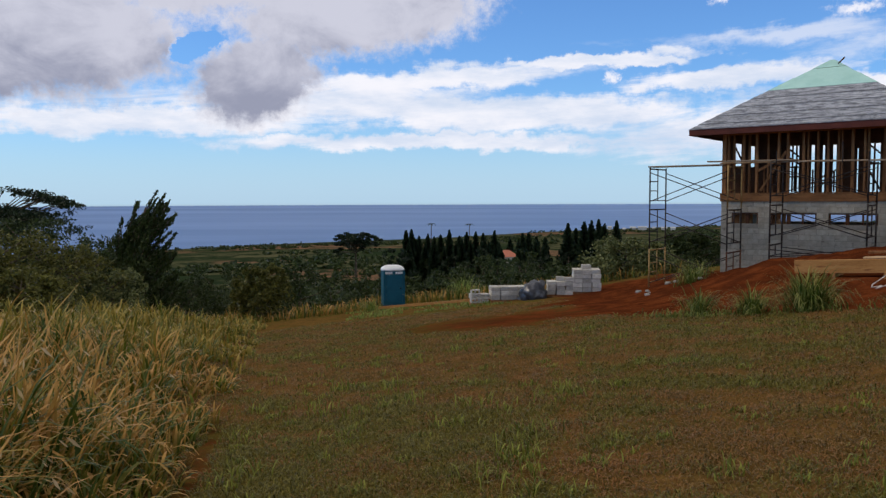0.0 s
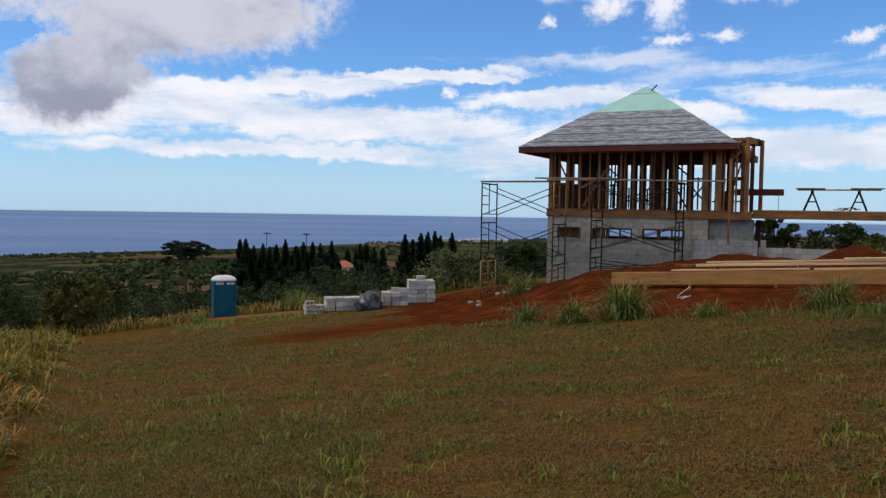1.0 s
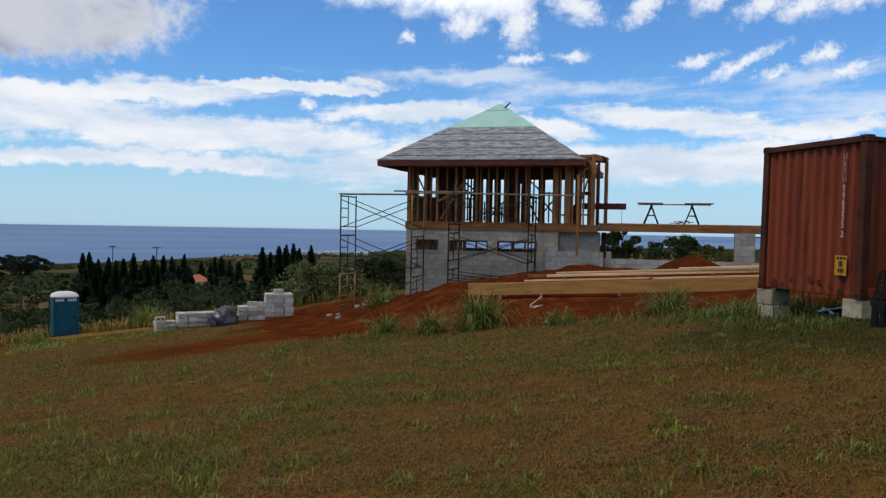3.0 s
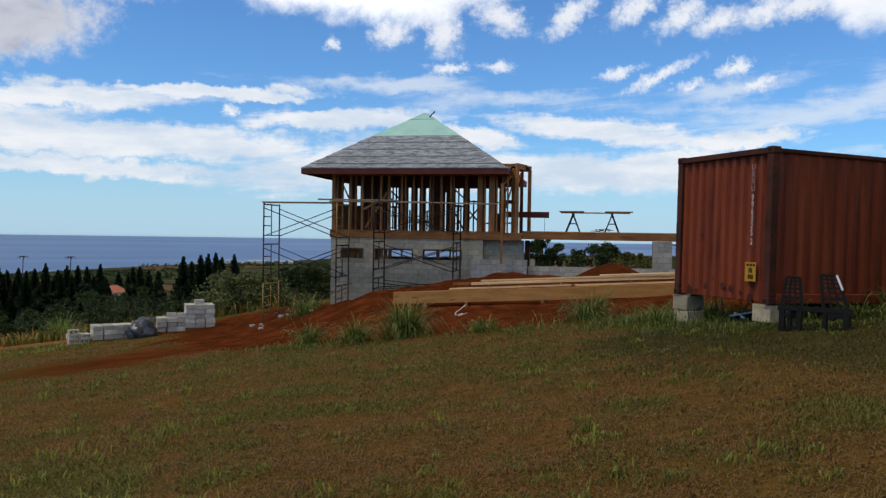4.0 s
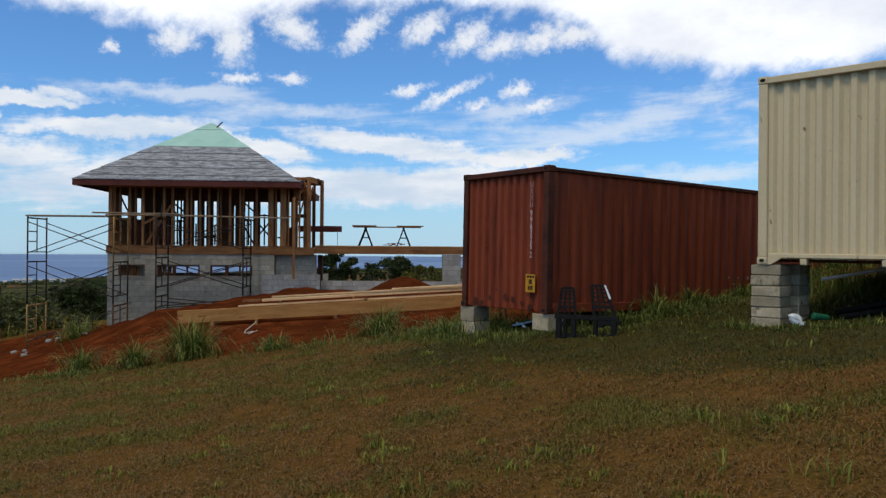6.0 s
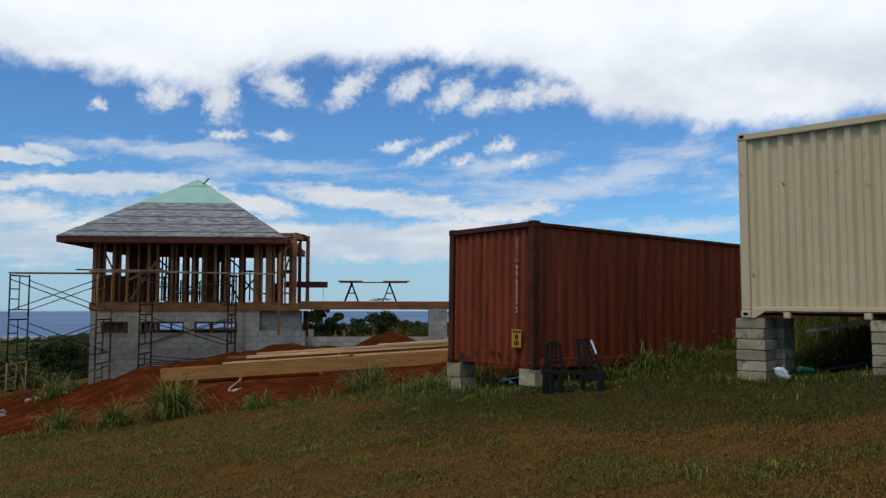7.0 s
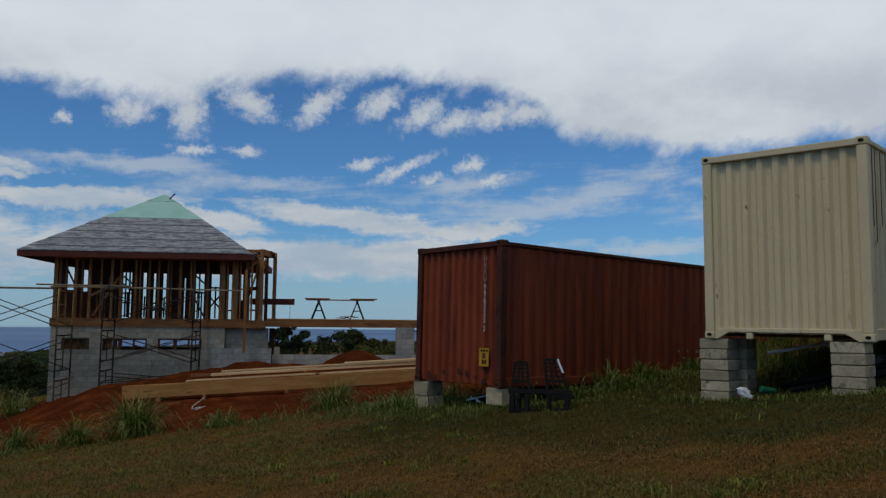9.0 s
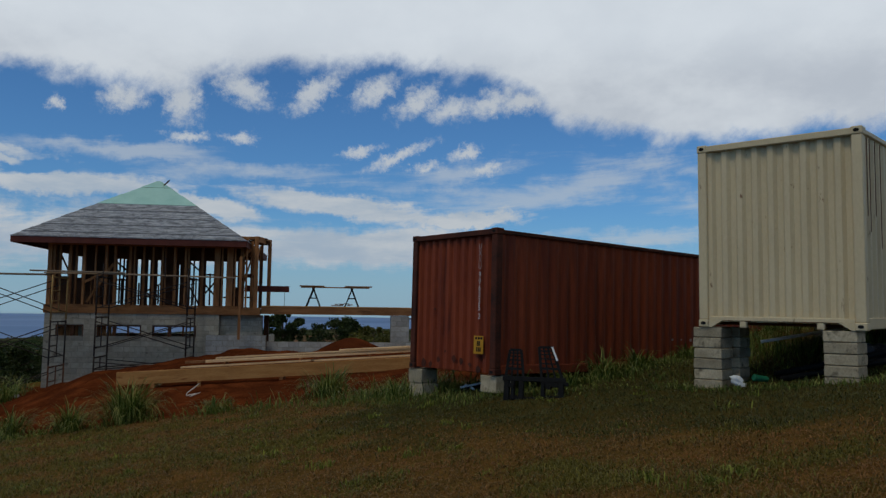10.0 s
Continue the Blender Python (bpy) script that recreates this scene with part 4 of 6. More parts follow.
# open portal frame beside the roof
for p, q, w, h, mt in (((8.50, WY + 0.1, 1.74), (8.50, WY + 0.1, 4.46), 0.24, 0.14, WOOD), ((8.86, 2.6, 1.74), (8.86, 2.6, 4.3), 0.16, 0.14, WOOD), ((8.52, WY + 0.1, 4.36), (8.88, 2.7, 4.36), 0.09, 0.22, WOOD),
                       ((7.7, WY + 0.1, 4.40), (8.6, WY + 0.1, 4.40), 0.06, 0.10, WOOD), ((7.4, 2.2, 4.52), (8.8, 2.2, 4.44), 0.9, 0.05, WOOD_DARK), ((8.16, WY - 0.05, 1.74), (8.16, WY - 0.05, 4.40), 0.1, 0.06, WOOD),
                       ((8.05, WY + 0.2, 2.7), (8.5, WY + 0.2, 4.3), 0.1, 0.05, WOOD), ((8.30, WY + 0.3, 2.75), (8.62, WY + 0.3, 4.1), 0.1, 0.05, WOOD), ((8.0, WY + 0.9, 2.48), (9.72, WY + 0.9, 2.48), 0.05, 0.24, FASCIA),
                       ((8.03, WY + 0.1, 1.74), (8.03, WY + 0.1, 4.3), 0.09, 0.09, WOOD), ((8.30, WY + 0.5, 1.74), (8.30, WY + 0.5, 4.3), 0.06, 0.1, WOOD), ((8.62, 1.9, 1.74), (8.62, 1.9, 4.3), 0.07, 0.1, WOOD_DARK), ((7.95, WY + 0.6, 3.3), (8.5, WY + 0.6, 4.3), 0.1, 0.05, WOOD),
                       ((7.9, 2.0, 4.30), (8.9, 2.0, 4.30), 0.1, 0.18, WOOD_DARK), ((7.95, WY + 0.3, 2.96), (8.5, WY + 0.3, 2.96), 0.05, 0.14, WOOD_DARK), ((8.3, 2.4, 1.74), (8.3, 2.4, 4.2), 0.1, 0.1, WOOD_DARK), ((8.5, 2.8, 1.74), (8.5, 2.8, 4.2), 0.1, 0.1, WOOD), ((7.72, WY - 0.1, 2.92), (8.2, WY - 0.1, 2.88), 0.25, 0.04, WOOD)):
    bm = bmesh.new()
    bar(bm, p, q, w, h)
    part("post" if abs(p[0] - q[0]) < 0.01 and p[2] != q[2] else "timber", bm, mt, house)
bm = bmesh.new()
tube(bm, (9.55, WY + 0.9, 2.38), (9.55, WY + 0.9, 1.78), 0.008)
part("hanging_line", bm, STEEL, house)
bm = bmesh.new()
box(bm, 8.80, 8.98, WY + 0.7, WY + 0.95, -0.6, BT)
part("end_post", bm, WOOD_DARK, house)

# elevated deck walk with its block pier
deck = thing("deck", HOUSE, "timber beam deck walkway running out from the house", "deck")
for y, z0, z1, mt in ((WY - 0.02, 1.50, 1.78, WOOD_BEAM), (WY + 1.3, 1.50, 1.78, WOOD_DARK)):
    bm = bmesh.new()
    box(bm, 8.74, 21.0, y, y + 0.09, z0, z1)
    part("beam", bm, mt, deck)
for i in range(9):
    bm = bmesh.new()
    box(bm, 8.76, 21.0, WY - 0.03 + i * 0.158, WY - 0.03 + i * 0.158 + 0.15, 1.782, 1.82)
    part("plank", bm, WOOD_LIGHT if i == 0 else WOOD_BEAM, deck)
pr = thing("deck_pier", HOUSE, "grey concrete block pier carrying the timber deck", "pier")
block_wall("pier_wall", 13.69, 14.4, WY, -1.2, 1.49, 0.4, [], pr, BLOCK_LIGHT)
block_wall("pier_wall", 14.4, 21.0, WY + 0.9, -1.4, 1.4, 0.2, [(14.45, 14.9, 0.5, 1.35)], pr, BLOCK_LIGHT)
lw = thing("low_wall", HOUSE, "low grey concrete block garden wall partly buried in red earth", "wall")
block_wall("wall_run", 6.81, 8.99, 0.45, -0.75, 0.70, 0.2, [], lw, BLOCK_LIGHT)
block_wall("wall_run", 8.99, 14.6, 0.85, -0.95, 0.46, 0.2, [], lw, BLOCK_LIGHT)


def sawhorse(m):
    root = thing("sawhorse", m, "dark steel folding sawhorse standing on the deck", "sawhorse", "sawhorses on the deck")
    bm = bmesh.new()
    bar(bm, (0, -0.45, 0.68), (0, 0.45, 0.68), 0.08, 0.07)
    part("rail", bm, BLACK_STEEL, root)
    for y in (-0.4, 0.4):
        for x in (-0.26, 0.26):
            bm = bmesh.new()
            bar(bm, (0, y, 0.68), (x, y, 0.0), 0.07, 0.045)
            part("leg", bm, BLACK_STEEL, root)
        bm = bmesh.new()
        bar(bm, (-0.13, y, 0.32), (0.13, y, 0.32), 0.03, 0.03)
        part("spreader", bm, BLACK_STEEL, root)
    return root


sh = sawhorse(HOUSE @ pose(10.68, WY + 0.55, 1.82))
copy_thing(sh, HOUSE @ pose(12.17, WY + 0.55, 1.82))
for x0, x1, z, y in ((10.2, 12.85, 2.54, WY + 0.45), (10.15, 11.1, 2.585, WY + 0.4), (11.9, 12.95, 2.585, WY + 0.42)):
    bm = bmesh.new()
    box(bm, x0, x1, y - 0.12, y + 0.12, z, z + 0.042)
    single("board", bm, WOOD, HOUSE, "brown timber board lying across the sawhorses", "board", "boards on the sawhorses")
bm = bmesh.new()
for k in range(12):
    a = random.uniform(11.6, 12.1)
    bar(bm, (a, WY + 0.3, 1.84 + 0.008 * k), (a + random.uniform(-.3, .3), WY + 0.3 + random.uniform(-.2, .2), 1.85 + 0.008 * k), 0.05, 0.03)
single("offcut_heap", bm, WOOD, HOUSE, "small heap of timber offcuts on the deck", "timber", kind="stuff")


# ---------------------------------------------------------------- scaffold against the house
PLANK = material("grey_worn_plank", (0.24, 0.17, 0.11), (0.36, 0.27, 0.18), 3, 0.85, 0.15, 30, stretch=(0.5, 3, 3), per_object=0.2)

def scaffold_frame(parent, s, z0, high, mat):
    """One ladder frame standing square to the wall: two legs, rungs, a short inner upright."""
    fr = None
    a, b = -0.88, 0.68
    lines = [((s, a, z0), (s, a, z0 + high)), ((s, b, z0), (s, b, z0 + high)), ((s, a, z0 + high - 0.06), (s, b, z0 + high - 0.06)), ((s, a, z0 + 0.28), (s, b, z0 + 0.28)),
             ((s, a + 0.75, z0 + 0.28), (s, a + 0.75, z0 + high - 0.06)), ((s, a, z0 + 0.66), (s, a + 0.75, z0 + 0.66)), ((s, a, z0 + 1.02), (s, a + 0.75, z0 + 1.02))]
    for i, (p, q) in enumerate(lines):
        bm = bmesh.new()
        tube(bm, p, q, 0.030 if i < 3 else 0.022)
        fr = part("leg" if i < 2 else "rung", bm, mat, parent, smooth=True)
    return fr


def brace(parent, p, q, mat):
    bm = bmesh.new()
    tube(bm, p, q, 0.018, n=5)
    part("cross_brace", bm, mat, parent, smooth=True)


def scaffold(s0, s1, levels, label):
    root = thing("scaffold", HOUSE, label, "scaffold", "scaffold towers")
    for z0, high, m0, m1 in levels:
        scaffold_frame(root, s0, z0, high, m0)
        scaffold_frame(root, s1, z0, high, m1)
        for q in (-0.88, 0.68):
            brace(root, (s0, q, z0 + 0.25), (s1, q, z0 + high - 0.2), STEEL)
            brace(root, (s1, q, z0 + 0.25), (s0, q, z0 + high - 0.2), STEEL)
    return root


scaffold(-1.2, 1.78, ((-1.95, 1.58, YSTEEL, RUST), (-0.36, 1.56, STEEL, STEEL), (1.21, 1.56, STEEL, YSTEEL)), "three-lift tubular steel scaffold tower, lowest frames yellow")
scaffold(3.27, 6.35, ((-0.75, 0.72, STEEL, STEEL), (-0.02, 1.40, STEEL, STEEL), (1.39, 1.42, STEEL, STEEL)), "dark tubular steel scaffold tower with cross braces")
for x0, x1, q, z0, z1, w in ((-1.35, 1.45, -0.62, 2.80, 2.80, 0.24), (-1.3, 1.5, -0.3, 2.80, 2.80, 0.24), (0.95, 4.1, -0.60, 2.93, 2.90, 0.26), (1.3, 5.2, -0.25, 2.87, 2.86, 0.24), (3.2, 7.95, -0.55, 2.86, 2.80, 0.24)):
    bm = bmesh.new()
    bar(bm, (x0, q, z0), (x1, q, z1), w, 0.05)
    bevel(bm, 0.008)
    single("scaffold_plank", bm, PLANK, HOUSE, "worn timber scaffold plank laid across the frames", "plank", "scaffold planks")
bm = bmesh.new()
bar(bm, (8.03, 0.15, 0.55), (8.03, 0.15, 3.62), 0.09, 0.09)
single("prop", bm, WOOD, HOUSE, "pale upright timber prop standing before the wall", "prop")
for x, z0, z1 in ((5.55, 2.85, 3.45), (3.45, 2.85, 3.2), (6.35, 2.8, 3.1)):
    bm = bmesh.new()
    tube(bm, (x, -0.88, z0 - 0.1), (x, -0.88, z1), 0.02)
    single("guard_post", bm, STEEL, HOUSE, "thin steel guard post on the scaffold", "post", "guard posts")

# ---------------------------------------------------------------- lumber on the mound
UP = Vector((0, 0, 1))


def lumber(name, p, q, w, h, label, group, mat=WOOD_LIGHT):
    bm = bmesh.new()
    d = Vector(q) - Vector(p)
    box(bm, 0, d.length, -w / 2, w / 2, -h, 0)
    bevel(bm, 0.008)
    m = Matrix.Translation(p) @ d.to_track_quat("X", "Z").to_matrix().to_4x4()
    return single(name, bm, mat, m, label, "lumber", group)


L0, L1 = Vector((9.74, 21.91, -0.13)), Vector((15.95, 16.95, 0.34))
back = Vector((0.63, 0.77, 0))
dd = (L1 - L0).normalized()
lumber("glulam_beam", L0, L0 + dd * 9.4, 0.14, 0.36, "long pale glued timber beam lying on the red mound", "lumber pile")
lumber("glulam_beam", L0 + back * 0.30 + dd * 0.9 - UP * 0.03, L0 + back * 0.30 + dd * 9.2 - UP * 0.03, 0.30, 0.30, "pale timber beam lying behind the long beam", "lumber pile")
rk = random.Random(3)
# two layers of boards with stickers between, the ends uneven
for off, s0, e0, z, h, w, mt in ((0.10, 1.7, 5.3, 0.060, 0.045, 0.20, BOARD), (0.13, 5.4, 9.5, 0.055, 0.045, 0.18, BOARD), (0.33, 1.9, 9.3, 0.060, 0.045, 0.19, BOARD),
                                 (0.24, 2.35, 9.4, 0.205, 0.075, 0.16, BOARD), (0.43, 1.75, 9.2, 0.195, 0.070, 0.16, WOOD), (0.40, 2.6, 9.6, 0.262, 0.050, 0.19, BOARD), (0.22, 5.3, 9.5, 0.258, 0.045, 0.17, BOARD), (0.30, 6.1, 9.3, 0.310, 0.045, 0.19, BOARD)):
    lumber("board", L0 + back * (off + rk.uniform(-.02, .02)) + dd * s0 + UP * z, L0 + back * (off + rk.uniform(-.02, .02)) + dd * e0 + UP * (z + 0.004), w, h, "pale sawn softwood board in a stack on the mound" if mt is BOARD else "brown weathered board in a stack on the mound", "lumber pile", mt)
for k in (2.9, 5.0, 7.0, 8.9):
    lumber("sticker", L0 + back * 0.06 + dd * k + UP * 0.128, L0 + back * 0.50 + dd * k + UP * 0.128, 0.05, 0.066, "dark timber sticker spacing the stacked boards", "board stickers", WOOD)
for k in (1.0, 4.5, 8.0):
    p = L0 + dd * k + back * 0.3
    bm = bmesh.new()
    z0 = height(p.x, p.y) - 0.15
    box(bm, -0.05, 0.05, -0.5, 0.5, 0, max(0.06, p.z - 0.36 - z0))
    single("bearer", bm, WOOD, Matrix.Translation((p.x, p.y, z0)) @ pose(0, 0, 0, 0, 0, -38.5), "brown timber bearer under the lumber pile", "timber", "lumber bearers")
# stake with a pale cord
bm = bmesh.new()
tube(bm, (11.03, 19.70, -0.62), (11.0, 19.64, -0.26), 0.045, 0.04, 8)
single("stake", bm, WOOD_LIGHT, Matrix.Identity(4), "short pale stake leaning out of the red earth", "stake")
bm = bmesh.new()
pts = [Vector((10.98, 19.6, -0.33)), Vector((10.75, 19.4, -0.40)), Vector((10.35, 19.05, -0.50)), Vector((10.28, 18.95, -0.58)), Vector((10.5, 18.9, -0.62)), Vector((10.3, 18.8, -0.68)), Vector((10.6, 18.85, -0.66))]
for a, b in zip(pts, pts[1:]):
    a = Vector((a.x, a.y, max(a.z, height(a.x, a.y) + 0.02)))
    b = Vector((b.x, b.y, max(b.z, height(b.x, b.y) + 0.02)))
    tube(bm, a, b, 0.012)
single("cord", bm, ROPE, Matrix.Identity(4), "loose pale cord trailing down the red bank", "rope", smooth=True)

# ---------------------------------------------------------------- portable toilet and blocks at the edge of the pad
def on_ground(x, y, dz=0.0, rz=0.0):
    return pose(x, y, height(x, y) + dz, 0, 0, rz)


toilet = thing("portable_toilet", on_ground(-2.66, 42.6, 0.03, 12), "teal plastic portable toilet with a white domed roof", "portable toilet")
bm = bmesh.new()
box(bm, -0.60, 0.60, -0.58, 0.58, 0.0, 0.12)
part("base", bm, BLACK_STEEL, toilet)
bm = bmesh.new()
box(bm, -0.56, 0.56, -0.55, 0.55, 0.12, 1.98)
bevel(bm, 0.04, 2)
part("body", bm, TEAL, toilet)
for x in (-0.52, 0.52):
    bm = bmesh.new()
    box(bm, x - 0.05, x + 0.05, -0.585, -0.53, 0.12, 2.0)
    part("corner_trim", bm, TEAL, toilet)
bm = bmesh.new()
box(bm, -0.42, 0.42, -0.582, -0.553, 0.16, 1.74)
bevel(bm, 0.01)
door = part("door", bm, TEAL, toilet)
for z in (0.3, 0.95):
    bm = bmesh.new()
    box(bm, -0.34, 0.34, -0.592, -0.583, z, z + 0.55)
    bevel(bm, 0.004)
    part("door_panel", bm, TEAL, door)
bm = bmesh.new()
box(bm, 0.31, 0.37, -0.61, -0.583, 0.98, 1.08)
part("latch", bm, BLACK_STEEL, door)
for x in (-0.27, 0.27):
    for k in range(4):
        bm = bmesh.new()
        box(bm, x - 0.2 + k * 0.1, x - 0.13 + k * 0.1, -0.60, -0.585, 1.80, 1.92)
        part("vent_slot", bm, WHITE, toilet)
bm = bmesh.new()
n = 14
rings = []
for k in range(6):
    t = k / 5
    e = 0.64 * math.cos(t * math.pi / 2 * 0.86)
    rings.append([bm.verts.new((e * math.copysign(abs(math.cos(a)) ** 0.6, math.cos(a)), e * math.copysign(abs(math.sin(a)) ** 0.6, math.sin(a)), 1.97 + 0.27 * math.sin(t * math.pi / 2))) for a in [2 * math.pi * i / n for i in range(n)]])
for r0, r1 in zip(rings, rings[1:]):
    for i in range(n):
        bm.faces.new((r0[i], r0[(i + 1) % n], r1[(i + 1) % n], r1[i]))
bm.faces.new(rings[-1])
bm.faces.new(rings[0][::-1])
part("roof", bm, WHITE, toilet, "white translucent domed roof", smooth=True)
bm = bmesh.new()
tube(bm, (0.35, 0.35, 2.0), (0.35, 0.35, 2.2), 0.05, n=8)
part("vent_pipe", bm, WHITE, toilet)
# long plank edging
bm = bmesh.new()
bar(bm, (-3.3, 41.2, height(-3.3, 41.2) + 0.12), (2.0, 37.9, height(2.0, 37.9) + 0.14), 0.1, 0.12)
single("plank_edging", bm, WOOD_LIGHT, Matrix.Identity(4), "long weathered plank laid along the edge of the pad", "plank")

bm = bmesh.new()
box(bm, 0.008, 0.399, 0.006, 0.196, 0.006, 0.195)
bevel(bm, 0.009)
SOLID = mesh_of("block", bm, STACK_BLOCK)


def hollow_block():
    bm = bmesh.new()
    for x0, x1 in ((0, 0.035), (0.185, 0.22), (0.37, 0.405)):
        box(bm, x0, x1, 0.035, 0.165, 0, 0.2)
    box(bm, 0, 0.405, 0, 0.035, 0, 0.2)
    box(bm, 0, 0.405, 0.165, 0.2, 0, 0.2)
    return mesh_of("block", bm, STACK_BLOCK)


HOLLOW = hollow_block()


def pallet_of_blocks(m, nx, ny, nz, label, top=(), hollow=False):
    root = thing("block_stack", m, label, "concrete blocks", "stacks of blocks")
    rng = random.Random(nx * 100 + nz)
    bm = bmesh.new()
    for y in (0.02, ny * 0.1, ny * 0.2 - 0.1):
        box(bm, -0.03, nx * 0.405 + 0.03, y, y + 0.08, 0.0, 0.1)
    for i in range(6):
        x = -0.03 + i * (nx * 0.405 - 0.04) / 5
        box(bm, x, x + 0.09, 0, ny * 0.2, 0.1, 0.125)
    part("pallet", bm, WOOD, root)
    cells = [(i, j, k) for k in range(nz) for j in range(ny) for i in range(nx) if j in (0, ny - 1) or i in (0, nx - 1) or k == nz - 1] + list(top)
    for i, j, k in cells:
        o = new("block", HOLLOW if hollow else SOLID)
        o.parent = root
        m2 = pose(i * 0.407 + rng.uniform(-.025, .025), j * 0.202 + rng.uniform(-.02, .02), 0.126 + k * 0.202, 0, 0, rng.uniform(-3, 3))
        if hollow: m2 = pose(i * 0.407 + rng.uniform(-.04, .04), j * 0.3 + 0.2, 0.126 + k * 0.202, 90, 0, rng.uniform(-6, 6))
        o.matrix_local = m2
    return root


pallet_of_blocks(on_ground(5.9, 35.55, 0.0, -4), 3, 5, 5, "tall stack of new grey concrete blocks on a pallet", ((1, 1, 5), (1, 2, 5)))
pallet_of_blocks(on_ground(4.72, 35.7, 0.0, -5), 3, 4, 3, "low broken stack of grey concrete blocks on a pallet", ((2, 0, 3), (1, 1, 3)))
pallet_of_blocks(on_ground(2.25, 36.1, 0.0, 6), 4, 4, 3, "low stack of pale concrete blocks on a pallet")
pallet_of_blocks(on_ground(1.35, 36.0, -0.05, 12), 2, 2, 2, "loose heap of hollow concrete blocks lying on their sides", ((0, 0, 2),), hollow=True)
# tarp-covered heap
bm = bmesh.new()
bmesh.ops.create_icosphere(bm, subdivisions=4, radius=1.0)
for v in bm.verts:
    k = 1 + 0.25 * noise.noise(v.co * 1.6) - 0.42 * abs(noise.noise(v.co * 2.6)) - 0.22 * abs(noise.noise(v.co * 6.5 + Vector((3, 1, 7)))) + 0.15
    v.co = Vector((v.co.x * 0.60 * k, v.co.y * 0.6 * k, max(v.co.z, -0.35) * 0.62 * k + 0.2))
single("tarp", bm, TARP, on_ground(4.15, 35.6), "grey plastic tarp bunched over a heap of materials", "tarp", smooth=True)
# rubble at the foot of the scaffold
rng = random.Random(5)
for k in range(9):
    bm = bmesh.new()
    bmesh.ops.create_icosphere(bm, subdivisions=2, radius=1.0)
    e = rng.uniform(0.04, 0.11)
    for v in bm.verts:
        v.co = Vector((v.co.x * e * 1.3, v.co.y * e, v.co.z * e * 0.7)) * (1 + 0.3 * noise.noise(v.co * 2 + Vector((k, 0, 0))))
    x, y = rng.uniform(7.0, 9.4), rng.uniform(28.2, 30.2)
    single("rubble", bm, BLOCK_LIGHT, on_ground(x, y, e * 0.3, rng.uniform(0, 180)), "grey lump of concrete rubble on the red earth", "rubble", "rubble by the scaffold")

# ---------------------------------------------------------------- pallet-fork carriage
fk = thing("fork_carriage", Matrix(((0.451, 0.892, 0, 10.28), (-0.892, 0.451, 0, 8.44), (0, 0, 1, 0.235), (0, 0, 0, 1))) @ pose(0.06, 0, 0, -7, 0, 0) @ Matrix.Scale(0.88, 4), "black steel pallet-fork carriage leaning upright on the grass", "fork carriage")
for x0, x1, z0, z1, y, d, nm in ((-0.03, 1.15, 0.36, 0.45, 0, 0.09, "cross_bar"), (0.36, 0.72, 0.03, 0.08, 0.01, 0.06, "cross_bar"), (0.0, 0.10, 0.0, 0.36, -0.02, 0.12, "upright"), (0.13, 0.20, 0.02, 0.36, -0.02, 0.12, "upright"), (0.28, 0.37, 0.0, 0.36, -0.02, 0.12, "upright"),
                                 (0.70, 0.77, 0.0, 0.36, -0.02, 0.12, "upright"), (1.02, 1.12, 0.0, 0.36, -0.02, 0.12, "upright"), (0.77, 1.02, 0.0, 0.12, 0.0, 0.08, "plate"), (0.77, 1.02, 0.27, 0.36, 0.0, 0.08, "plate"), (0.10, 0.28, 0.0, 0.10, 0.0, 0.08, "plate"), (1.08, 1.20, 0.30, 0.37, 0.0, 0.08, "pin")):
    bm = bmesh.new()
    box(bm, x0, x1, y, y + d, z0, z1)
    bevel(bm, 0.008)
    part(nm, bm, BLACK_STEEL, fk)
# two tapered guards of welded bar over the cross bar
for b0, b1, t0, t1, top in ((0.02, 0.36, 0.09, 0.30, 0.94), (0.70, 1.08, 0.64, 0.88, 1.0)):
    for i in range(4):
        u = i / 3
        bm = bmesh.new()
        bar(bm, (b0 + (b1 - b0) * u, 0.04, 0.44), (t0 + (t1 - t0) * u, 0.04, top), 0.030, 0.050 if i in (0, 3) else 0.030)
        part("grille_bar", bm, BLACK_STEEL, fk)
    for k in range(6):
        v = (0.30, 0.46, 0.62, 0.76, 0.88, 1.0)[k]
        bm = bmesh.new()
        bar(bm, (b0 + (t0 - b0) * v, 0.04, 0.44 + (top - 0.44) * v), (b1 + (t1 - b1) * v, 0.04, 0.44 + (top - 0.44) * v), 0.028, 0.045 if k in (0, 5) else 0.024)
        part("grille_bar", bm, BLACK_STEEL, fk)
# thin white bar along the edge of the right guard
bm = bmesh.new()
bar(bm, (0.885, 0.02, 1.01), (0.99, 0.02, 0.76), 0.02, 0.035)
part("bright_edge", bm, WHITE, fk, "narrow bright white edge strip")
for x in (0.15, 0.84):
    bm = bmesh.new()
    tube(bm, (x, -0.05, 0.28), (x, 0.12, 0.28), 0.05, n=12)
    part("pivot", bm, BLACK_STEEL, fk)

# ---------------------------------------------------------------- odds and ends under the containers
def wpt(x, y, z=0.0):
    p = WB @ Vector((x, y, 0))
    return Vector((p.x, p.y, height(p.x, p.y) + z))


